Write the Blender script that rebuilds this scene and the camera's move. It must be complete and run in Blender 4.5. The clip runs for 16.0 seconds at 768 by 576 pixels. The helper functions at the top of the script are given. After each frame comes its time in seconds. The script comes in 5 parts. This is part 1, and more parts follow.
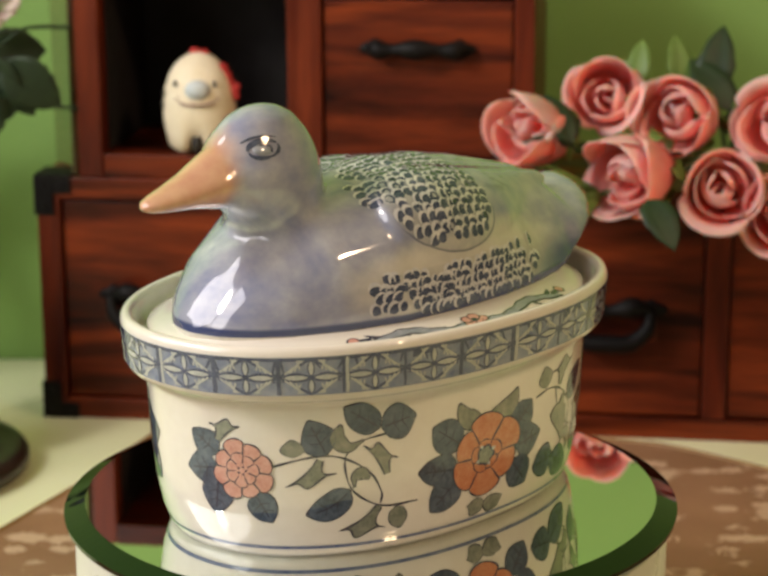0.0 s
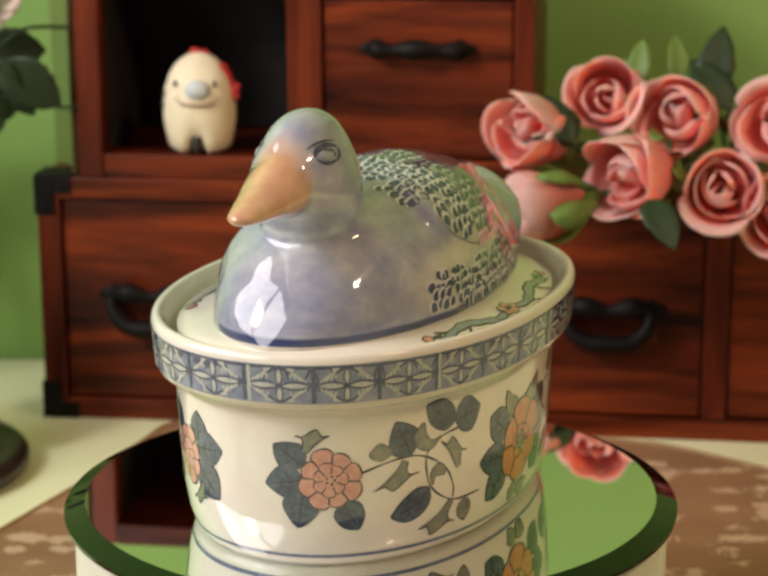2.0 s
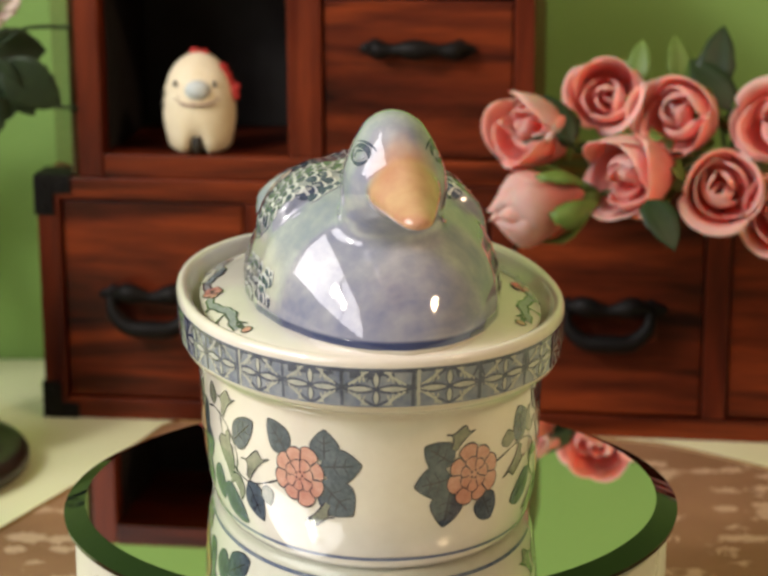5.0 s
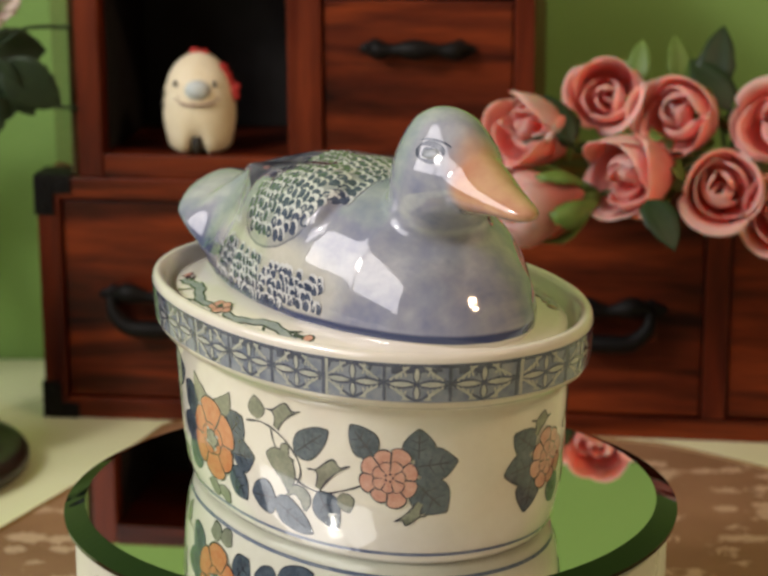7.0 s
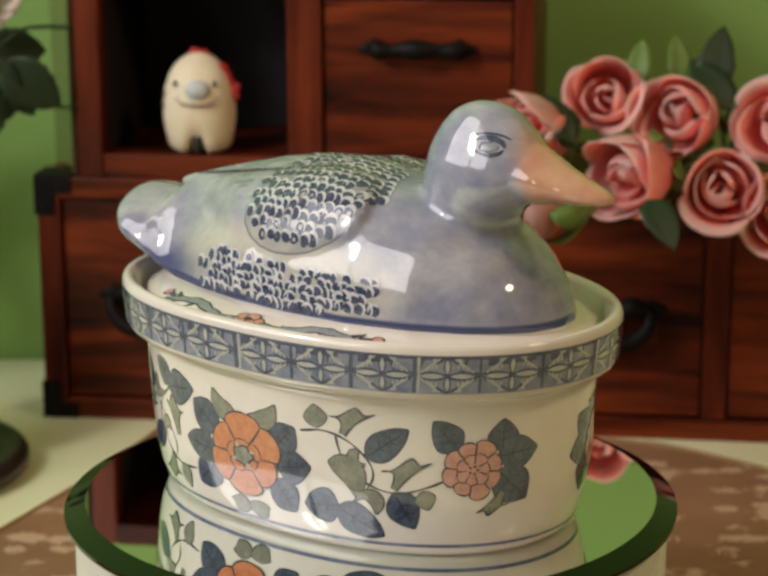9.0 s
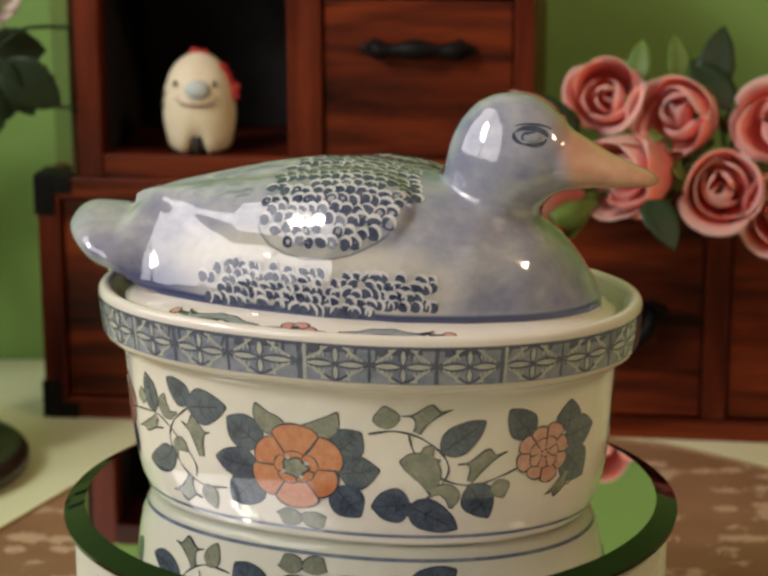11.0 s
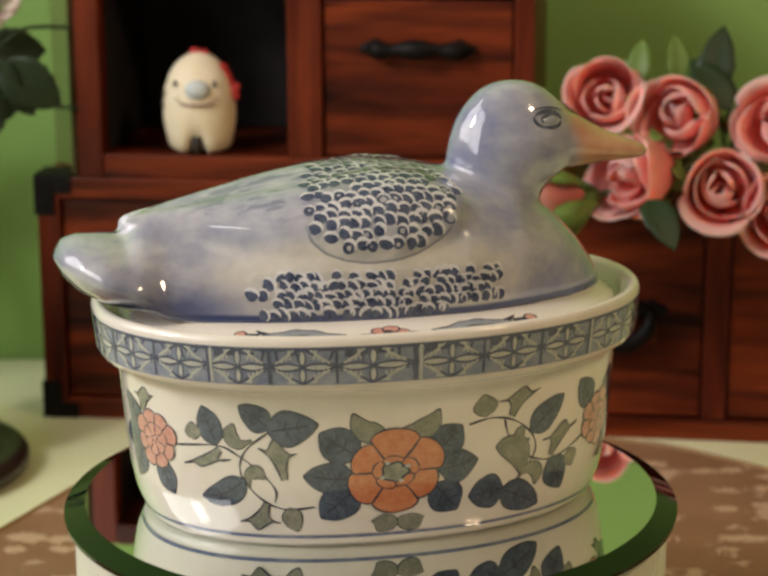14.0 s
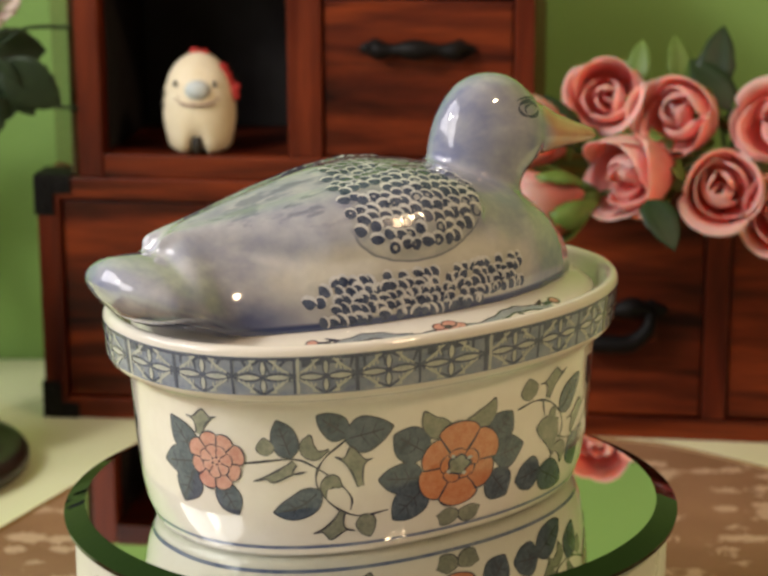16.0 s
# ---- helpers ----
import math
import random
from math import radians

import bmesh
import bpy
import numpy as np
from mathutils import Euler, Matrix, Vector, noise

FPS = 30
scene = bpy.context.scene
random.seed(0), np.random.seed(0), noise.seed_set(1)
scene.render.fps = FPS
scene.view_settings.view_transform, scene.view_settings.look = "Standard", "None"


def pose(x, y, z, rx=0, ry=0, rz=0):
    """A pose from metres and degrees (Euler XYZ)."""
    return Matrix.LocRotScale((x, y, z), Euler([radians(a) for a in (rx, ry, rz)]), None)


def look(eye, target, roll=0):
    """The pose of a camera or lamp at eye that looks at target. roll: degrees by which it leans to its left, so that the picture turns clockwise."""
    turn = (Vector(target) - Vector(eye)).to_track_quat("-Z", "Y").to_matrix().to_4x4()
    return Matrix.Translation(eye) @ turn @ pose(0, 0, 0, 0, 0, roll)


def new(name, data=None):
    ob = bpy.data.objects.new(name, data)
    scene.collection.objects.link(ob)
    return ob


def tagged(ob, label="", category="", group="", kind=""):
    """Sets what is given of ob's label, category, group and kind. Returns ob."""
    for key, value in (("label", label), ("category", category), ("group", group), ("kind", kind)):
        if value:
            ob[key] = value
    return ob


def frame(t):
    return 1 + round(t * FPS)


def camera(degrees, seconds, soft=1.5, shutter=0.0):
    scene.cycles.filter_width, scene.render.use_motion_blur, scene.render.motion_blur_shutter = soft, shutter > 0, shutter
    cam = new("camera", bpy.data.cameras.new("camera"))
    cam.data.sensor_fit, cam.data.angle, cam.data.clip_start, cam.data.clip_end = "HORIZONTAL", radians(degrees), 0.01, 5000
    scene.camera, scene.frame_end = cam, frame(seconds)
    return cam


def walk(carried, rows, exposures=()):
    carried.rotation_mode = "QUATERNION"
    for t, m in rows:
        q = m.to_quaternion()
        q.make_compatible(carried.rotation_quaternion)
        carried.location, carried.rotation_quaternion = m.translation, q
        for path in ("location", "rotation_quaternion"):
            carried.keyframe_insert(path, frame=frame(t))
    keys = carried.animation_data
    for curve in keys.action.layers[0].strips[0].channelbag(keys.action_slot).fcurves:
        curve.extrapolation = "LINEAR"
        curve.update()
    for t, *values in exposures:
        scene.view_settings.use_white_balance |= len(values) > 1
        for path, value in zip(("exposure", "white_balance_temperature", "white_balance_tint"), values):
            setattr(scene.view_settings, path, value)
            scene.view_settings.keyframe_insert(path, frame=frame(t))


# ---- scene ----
from mathutils.bvhtree import BVHTree

# camera: fixed on its stand, before the revolving dish
cam = camera(20.65, 16.0, soft=2.9)
EYE = Vector((0.0, -0.85, 0.4200))
VIEW = look(EYE, EYE + Vector((0.00685, 0.96904, -0.24681)), -0.264)
cam.data.dof.use_dof, cam.data.dof.focus_distance, cam.data.dof.aperture_fstop = True, 0.82, 16.0
walk(cam, [(0.0, VIEW), (16.0, VIEW)], [(0.0, -0.06), (4.0, 0.06), (6.5, -0.30), (9.0, -0.50), (12.5, -0.57), (14.0, -0.32), (16.0, -0.15)])

# turn of the plate: seconds, degrees
TURN = [(0.0, -135.0), (2.0, -113.9), (4.0, -92.3), (6.5, -65.8), (9.0, -40.5), (11.5, -13.9),
        (13.5, 7.75), (16.0, 34.6)]
MIRROR_Z = 0.1157

# light: daylight from a window at the camera's left, warm lamps at its right
world = bpy.data.worlds.new("world")
scene.world = world
world.use_nodes = True
world.node_tree.nodes["Background"].inputs[0].default_value = (0.9, 0.95, 1.0, 1)
world.node_tree.nodes["Background"].inputs[1].default_value = 0.10


def area_lamp(name, eye, target, w, h, power, colour):
    d = bpy.data.lights.new(name, "AREA")
    d.shape, d.size, d.size_y, d.energy, d.color = "RECTANGLE", w, h, power, colour
    ob = new(name, d)
    ob.matrix_world = look(eye, target)
    return ob


def bulb_lamp(name, place, radius, power, colour):
    d = bpy.data.lights.new(name, "POINT")
    d.shadow_soft_size, d.energy, d.color = radius, power, colour
    ob = new(name, d)
    ob.location = place
    return ob


for s in (-0.43, 0.43):
    area_lamp("window_light", (-1.17, -0.57 + s, 1.17), (0.0, -0.57 + s, 1.09), 0.80, 1.28, 14.0, (1.0, 0.94, 0.95))
for s in (-0.06, 0.06):
    area_lamp("tube_light", (-1.12, -0.47 + s, 1.06), (0.0, s, 0.2), 0.055, 0.26, 5.2, (1.0, 0.95, 0.87))
for i in range(5):
    a = math.tau * i / 5
    bulb_lamp("lamp_light", (0.98 + 0.08 * math.cos(a), -0.62 + 0.08 * math.sin(a), 1.31 + 0.03 * (i % 2)), 0.022, 6.2, (1.0, 0.69, 0.42))


# ---- materials ----
def mat(name, rough=0.5, metal=0.0, coat=0.0, spec=0.5):
    m = bpy.data.materials.new(name)
    m.use_nodes = True
    b = m.node_tree.nodes["Principled BSDF"]
    b.inputs["Roughness"].default_value = rough
    b.inputs["Metallic"].default_value = metal
    b.inputs["Coat Weight"].default_value = coat
    b.inputs["Coat Roughness"].default_value = 0.04
    b.inputs["Specular IOR Level"].default_value = spec
    return m


class Nodes:
    """Short hand for building a node tree."""

    def __init__(self, m):
        self.t = m.node_tree
        self.b = self.t.nodes["Principled BSDF"]

    def put(self, socket, v):
        if isinstance(v, bpy.types.NodeSocket):
            self.t.links.new(v, socket)
        elif v is not None:
            socket.default_value = (*v, 1) if isinstance(v, tuple) and len(v) == 3 and socket.type == "RGBA" else v

    def coord(self, kind="Object"):
        return self.t.nodes.new("ShaderNodeTexCoord").outputs[kind]

    def mapping(self, v, scale=(1, 1, 1), rot=(0, 0, 0), loc=(0, 0, 0)):
        n = self.t.nodes.new("ShaderNodeMapping")
        self.put(n.inputs["Vector"], v)
        n.inputs["Scale"].default_value, n.inputs["Rotation"].default_value, n.inputs["Location"].default_value = scale, rot, loc
        return n.outputs[0]

    def noise(self, v, scale, detail=4, rough=0.55, dist=0.0):
        n = self.t.nodes.new("ShaderNodeTexNoise")
        self.put(n.inputs["Vector"], v)
        n.inputs["Scale"].default_value, n.inputs["Detail"].default_value = scale, detail
        n.inputs["Roughness"].default_value, n.inputs["Distortion"].default_value = rough, dist
        return n.outputs["Fac"]

    def voronoi(self, v, scale, feature="F1", out="Distance", rnd=1.0):
        n = self.t.nodes.new("ShaderNodeTexVoronoi")
        n.feature = feature
        self.put(n.inputs["Vector"], v)
        n.inputs["Scale"].default_value, n.inputs["Randomness"].default_value = scale, rnd
        return n.outputs[out]

    def ramp(self, fac, *stops):
        n = self.t.nodes.new("ShaderNodeValToRGB")
        self.put(n.inputs[0], fac)
        e = n.color_ramp.elements
        while len(e) < len(stops):
            e.new(0.5)
        for el, (p, c) in zip(e, stops):
            el.position, el.color = p, (*c, 1) if isinstance(c, tuple) else (c, c, c, 1)
        return n.outputs[0]

    def mix(self, fac, a, b, kind="MIX"):
        n = self.t.nodes.new("ShaderNodeMix")
        n.data_type, n.blend_type = "RGBA", kind
        self.put(n.inputs[0], fac), self.put(n.inputs[6], a), self.put(n.inputs[7], b)
        return n.outputs[2]

    def math(self, op, a, b=None, c=None):
        n = self.t.nodes.new("ShaderNodeMath")
        n.operation = op
        for s, v in zip(n.inputs, (a, b, c)):
            self.put(s, v)
        return n.outputs[0]

    def smooth(self, v, lo, hi):
        n = self.t.nodes.new("ShaderNodeMapRange")
        n.interpolation_type = "SMOOTHSTEP"
        self.put(n.inputs[0], v)
        n.inputs[1].default_value, n.inputs[2].default_value = lo, hi
        return n.outputs[0]

    def split(self, v):
        n = self.t.nodes.new("ShaderNodeSeparateXYZ")
        self.put(n.inputs[0], v)
        return n.outputs

    def bump(self, h, strength=0.2, dist=0.001):
        n = self.t.nodes.new("ShaderNodeBump")
        n.inputs["Strength"].default_value, n.inputs["Distance"].default_value = strength, dist
        self.put(n.inputs["Height"], h)
        self.put(self.b.inputs["Normal"], n.outputs[0])

    def random(self):
        return self.t.nodes.new("ShaderNodeObjectInfo").outputs["Random"]

    def colour(self, v):
        self.put(self.b.inputs["Base Color"], v)

    def roughness(self, v):
        self.put(self.b.inputs["Roughness"], v)


def mottled(name, c1, c2, scale, rough=0.5, coat=0.0, bump=0.0, fine=8.0, metal=0.0, spec=0.5):
    m = mat(name, rough, metal, coat, spec)
    n = Nodes(m)
    o = n.coord()
    a = n.noise(o, scale, 5)
    f = n.noise(o, scale * fine, 3)
    n.colour(n.ramp(n.mix(0.3, a, f), (0.32, c1), (0.68, c2)))
    n.roughness(n.ramp(a, (0.3, rough * 0.85), (0.7, min(1, rough * 1.15))))
    if bump:
        n.bump(f, bump, 0.0006)
    return m


def wood(name, dark, mid, light, along="x"):
    """Varnished wood; the grain runs along the given axis."""
    m = mat(name, 0.36, 0, 0.03, 0.22)
    n = Nodes(m)
    o = n.coord()
    r = n.random()
    shift = n.t.nodes.new("ShaderNodeVectorMath")
    shift.operation = "ADD"
    n.put(shift.inputs[0], o)
    n.put(shift.inputs[1], n.math("MULTIPLY", r, 3.0))
    k = {"x": (5, 46, 46), "z": (46, 46, 5)}[along]
    k2 = {"x": (3, 26, 26), "z": (26, 26, 3)}[along]
    a = n.noise(n.mapping(shift.outputs[0], k), 1.0, 6, 0.6, 1.2)
    b = n.noise(n.mapping(shift.outputs[0], k2), 1.0, 3, 0.5, 2.2)
    f = n.noise(n.mapping(shift.outputs[0], tuple(q * 9 for q in k)), 1.0, 2)
    c = n.ramp(n.mix(0.55, a, b), (0.37, dark), (0.5, mid), (0.63, light))
    c = n.mix(0.35, c, n.ramp(f, (0.35, 0.45), (0.65, 1.0)), "MULTIPLY")
    n.colour(c)
    n.roughness(n.ramp(a, (0.3, 0.32), (0.7, 0.48)))
    n.bump(f, 0.12, 0.0004)
    return m


WOOD_X = wood("rosewood_level", (0.012, 0.002, 0.0015), (0.105, 0.016, 0.0045), (0.25, 0.043, 0.009))
WOOD_Z = wood("rosewood_upright", (0.04, 0.005, 0.003), (0.11, 0.016, 0.005), (0.18, 0.030, 0.008), "z")
# near-black, so the shade inside the compartment is put into the colour
SHADE_WOOD_IN = mottled("shade_dark_inside_wood", (0.003, 0.0016, 0.0012), (0.006, 0.003, 0.002), 30, 0.8)
IRON = mottled("black_iron", (0.004, 0.0035, 0.0035), (0.009, 0.008, 0.0075), 60, 0.55, 0, 0.2, 8.0, 0.0, 0.16)
WALL = mottled("green_wall", (0.25, 0.44, 0.11), (0.28, 0.48, 0.125), 7, 0.8, 0, 0.05, 30)
ROOM = mottled("room_plaster", (0.30, 0.27, 0.22), (0.36, 0.33, 0.27), 3, 0.85)
TABLE = mottled("pale_tabletop", (0.82, 0.85, 0.52), (0.87, 0.89, 0.60), 9, 0.38, 0, 0.03, 20)
PORCELAIN = mottled("ivory_glaze", (0.77, 0.72, 0.635), (0.83, 0.785, 0.71), 25, 0.10, 0.6)
MIRROR = mat("mirror_glass", 0.015, 1.0)
MIRROR.node_tree.nodes["Principled BSDF"].inputs["Base Color"].default_value = (0.86, 0.9, 0.86, 1)
BEVEL = mat("green_glass_bevel", 0.04, 1.0)
Nodes(BEVEL).colour((0.045, 0.062, 0.050))
BASE = mottled("ivory_base", (0.62, 0.6, 0.5), (0.7, 0.68, 0.58), 20, 0.3, 0.2)


# ---- mesh helpers ----
def part(name, bm, material, parent=None, label="", smooth=True):
    me = bpy.data.meshes.new(name)
    bm.normal_update()
    bm.to_mesh(me)
    bm.free()
    me.materials.append(material)
    if smooth:
        me.shade_smooth()
    ob = new(name, me)
    if parent is not None:
        ob.parent = parent
    if label:
        ob["label"] = label
    return ob


# all that stands at the back is laid out in its own measure, 1.185 times the turntable's
BACK = Matrix.Translation((0, 0.15725, 0)) @ Matrix.Scale(1.185, 4)


def thing(name, label, category, m=Matrix(), group="", kind="", back=True):
    ob = new(name)
    ob.empty_display_size = 0.02
    ob.matrix_basis = BACK @ m if back else m
    return tagged(ob, label, category, group, kind)


def box(bm, x0, y0, z0, x1, y1, z1, bevel=0.0):
    r = bmesh.ops.create_cube(bm, size=1)
    for v in r["verts"]:
        v.co = Vector(((x0 + x1) / 2 + v.co.x * (x1 - x0), (y0 + y1) / 2 + v.co.y * (y1 - y0), (z0 + z1) / 2 + v.co.z * (z1 - z0)))
    if bevel:
        edges = list({e for v in r["verts"] for e in v.link_edges})
        bmesh.ops.bevel(bm, geom=edges, offset=bevel, segments=2, affect="EDGES", profile=0.5)
    return bm


def boxed(name, dims, material, parent, bevel=0.0008, label=""):
    return part(name, box(bmesh.new(), *dims, bevel), material, parent, label, smooth=False)


def loft(bm, rings, close=True, caps=True):
    """Skin between rings of equally many points."""
    rows = [[bm.verts.new(p) for p in ring] for ring in rings]
    n = len(rows[0])
    for a, b in zip(rows, rows[1:]):
        for i in range(n if close else n - 1):
            j = (i + 1) % n
            bm.faces.new((a[i], a[j], b[j], b[i]))
    if caps:
        bm.faces.new(list(reversed(rows[0])))
        bm.faces.new(rows[-1])
    return rows


def lathe(bm, profile, n=64, sx=1.0, sy=1.0, caps=True):
    rings = [[Vector((r * sx * math.cos(math.tau * i / n), r * sy * math.sin(math.tau * i / n), z)) for i in range(n)] for r, z in profile]
    return loft(bm, rings, True, caps)


def tube(bm, points, radius, n=8):
    """A round rod through the points; radius: one number or one a point."""
    pts = [Vector(p) for p in points]
    rad = radius if isinstance(radius, (list, tuple)) else [radius] * len(pts)
    rings, side = [], None
    for i, p in enumerate(pts):
        d = (pts[min(i + 1, len(pts) - 1)] - pts[max(i - 1, 0)]).normalized()
        if side is None:
            side = d.orthogonal().normalized()
        side = (side - d * side.dot(d)).normalized()
        up = d.cross(side)
        rings.append([p + (side * math.cos(math.tau * k / n) + up * math.sin(math.tau * k / n)) * rad[i] for k in range(n)])
    loft(bm, rings)
    return bm


def spline(points, steps=6):
    """Points on a smooth curve through the given ones."""
    p = [Vector(q) for q in points]
    p = [2 * p[0] - p[1]] + p + [2 * p[-1] - p[-2]]
    out = []
    for a, b, c, d in zip(p, p[1:], p[2:], p[3:]):
        for k in range(steps):
            t = k / steps
            out.append(0.5 * ((2 * b) + (c - a) * t + (2 * a - 5 * b + 4 * c - d) * t * t + (3 * b - a - 3 * c + d) * t ** 3))
    return out + [p[-2]]


def curve_at(points, x):
    """Smooth height at x of a line through (x, value) points."""
    return float(np.interp(x, [a for a, _ in points], [b for _, b in points]))


# ---- room ----
def structure(name, dims, material, label, bevel=0.0):
    ob = boxed(name, dims, material, None, bevel, label)
    return tagged(ob, label, "wall" if "wall" in name else name, kind="structure")


WALL_Y = 0.605
structure("wall_back", (-1.3, WALL_Y, -0.75, 2.2, WALL_Y + 0.1, 2.2), WALL, "matt yellow-green painted wall behind the table")
left_wall = thing("wall_left", "plain cream plaster wall with a window", "wall", kind="structure", back=False)
for dims in ((-1.3, -2.6, -0.75, -1.2, -1.45, 2.2), (-1.3, 0.31, -0.75, -1.2, WALL_Y, 2.2), (-1.3, -1.45, -0.75, -1.2, 0.31, 0.51), (-1.3, -1.45, 1.83, -1.2, 0.31, 2.2)):
    boxed("wall_panel", dims, ROOM, left_wall, 0)
window = thing("window_1", "white window frame with two panes", "window", kind="structure", back=False)
for y0, y1, z0, z1 in ((-1.45, -1.41, 0.51, 1.83), (-0.587, -0.553, 0.51, 1.83), (0.27, 0.31, 0.51, 1.83), (-1.41, 0.27, 0.51, 0.53), (-1.41, 0.27, 1.81, 1.83)):
    boxed("window_frame", (-1.25, y0, z0, -1.2, y1, z1), ROOM, window, 0.002)
structure("wall_right", (2.2, -2.6, -0.75, 2.3, WALL_Y, 2.2), ROOM, "plain cream plaster wall")
structure("wall_front", (-1.3, -2.7, -0.75, 2.2, -2.6, 2.2), ROOM, "plain cream plaster wall")
structure("ceiling", (-1.3, -2.7, 2.2, 2.3, WALL_Y + 0.1, 2.3), ROOM, "plain cream plaster ceiling")
structure("floor", (-1.3, -2.7, -0.85, 2.3, WALL_Y + 0.1, -0.75), WOOD_X, "brown wooden floor")

table = thing("table", "pale cream tabletop with a satin surface", "table", back=False)
boxed("tabletop", (-0.8, -0.55, -0.03, 0.8, WALL_Y - 0.003, 0.0), TABLE, table, 0.003)
for sx in (-0.75, 0.75):
    for sy in (-0.5, 0.33):
        boxed("leg", (sx - 0.025, sy - 0.025, -0.75, sx + 0.025, sy + 0.025, -0.03), TABLE, table, 0.003)


# ---- chest ----
WOOD_BOARD = mottled("polished_dark_wood", (0.05, 0.03, 0.012), (0.08, 0.045, 0.018), 40, 0.08, 0.9)
CHEST = pose(-0.1785, 0.2599, 0.0, 0, 0, -8.11)


def drawer_pull(parent, x, z, y, w=0.061, drop=0.017):
    h = part("handle", bail(w, drop), IRON, parent, "black cast iron pull")
    h.location = (x, y, z)
    for s in (-1, 1):
        e = part("handle_mount", mount(w), IRON, h)
        e.location = (s * w * 0.36, 0, 0)
        e.scale = (s, 1, 1)
    return h


def mount(w):
    """Leaf shaped plate with a stud."""
    bm = bmesh.new()
    rings = []
    for x, r in ((-0.10, 0.25), (-0.06, 0.7), (0, 1.0), (0.06, 0.62), (0.11, 0.42), (0.145, 0.1)):
        rings.append([Vector((x * w, -0.0022 - 0.0028 * math.cos(a) * r if math.cos(a) > 0 else -0.0001, 0.0058 * r * math.sin(a)))
                      for a in [math.tau * k / 12 for k in range(12)]])
    loft(bm, rings)
    bmesh.ops.create_uvsphere(bm, u_segments=10, v_segments=6, radius=0.003, matrix=Matrix.Translation((0, -0.006, 0)))
    return bm


def bail(w, drop):
    """Hanging bail, thick in the middle of each arm."""
    bm = bmesh.new()
    if drop < 0.006:
        bar = spline([(-w * 0.42, -0.005, 0.0008), (-w * 0.3, -0.0075, 0.0), (-w * 0.12, -0.009, 0.0006), (w * 0.12, -0.009, 0.0006), (w * 0.3, -0.0075, 0.0), (w * 0.42, -0.005, 0.0008)], 6)
        tube(bm, bar, [0.0036 + 0.0011 * math.cos(math.tau * 3 * (i / (len(bar) - 1) - 0.5)) + 0.0006 * math.sin(math.pi * i / (len(bar) - 1)) for i in range(len(bar))], 10)
        return bm
    pts = spline([(-w * 0.36, -0.008, 0.0), (-w * 0.34, -0.010, -drop * 0.5), (-w * 0.2, -0.0115, -drop * 0.93), (0, -0.012, -drop * 0.98),
                  (w * 0.2, -0.0115, -drop * 0.93), (w * 0.34, -0.010, -drop * 0.5), (w * 0.36, -0.008, 0.0)], 5)
    tube(bm, pts, [0.0026 + 0.0022 * math.sin(math.pi * i / (len(pts) - 1)) for i in range(len(pts))], 8)
    bar = spline([(-w * 0.36, -0.0065, 0.001), (-w * 0.2, -0.0085, 0.0022), (0, -0.009, 0.0004), (w * 0.2, -0.0085, 0.0022), (w * 0.36, -0.0065, 0.001)], 4)
    tube(bm, bar, [0.0044 + 0.0014 * math.cos(math.tau * 2 * (i / (len(bar) - 1) - 0.5)) * -1 for i in range(len(bar))], 8)
    return bm


def bracket(parent, x0, z0, up, right, depth):
    """Iron corner: an L on the front, a plate round the side, and nails."""
    s = new("corner_bracket", bpy.data.meshes.new("corner_bracket"))
    bm = bmesh.new()
    w = 0.019
    box(bm, x0 - 0.0012, -0.0016, z0 if up > 0 else z0 - 0.0205, x0 + 0.0095, 0.0002, z0 + 0.0205 if up > 0 else z0, 0.0004)
    box(bm, x0 + 0.0094, -0.0015, z0 if up > 0 else z0 - 0.0085, x0 + w, 0.0002, z0 + 0.0085 if up > 0 else z0, 0.0004)
    box(bm, x0 - 0.0014, 0.0001, z0 if up > 0 else z0 - 0.0205, x0 - 0.0001, 0.022, z0 + 0.0205 if up > 0 else z0, 0.0003)
    if up < 0:
        box(bm, x0 - 0.0012, 0.0001, z0 + 0.0001, x0 + w, 0.022, z0 + 0.0014, 0.0003)
    for px, pz in ((0.0045, 0.016), (0.0045, 0.0045), (0.0145, 0.0045)):
        bmesh.ops.create_uvsphere(bm, u_segments=8, v_segments=5, radius=0.0013, matrix=Matrix.Translation((x0 + px, -0.0016, z0 + up * pz)))
    bm.to_mesh(s.data)
    bm.free()
    s.data.materials.append(IRON)
    s.parent = parent
    s["label"] = "black iron corner bracket"
    return s


def drawer(parent, x0, z0, x1, z1, y=0.0, pull=True, pull_z=0.5, wide=0.061, drop=0.017):
    d = boxed("drawer", (x0, y, z0, x1, y + 0.012, z1), WOOD_X, parent, 0.001)
    if pull:
        drawer_pull(d, (x0 + x1) / 2, z0 + (z1 - z0) * pull_z, y, wide, drop)
    return d


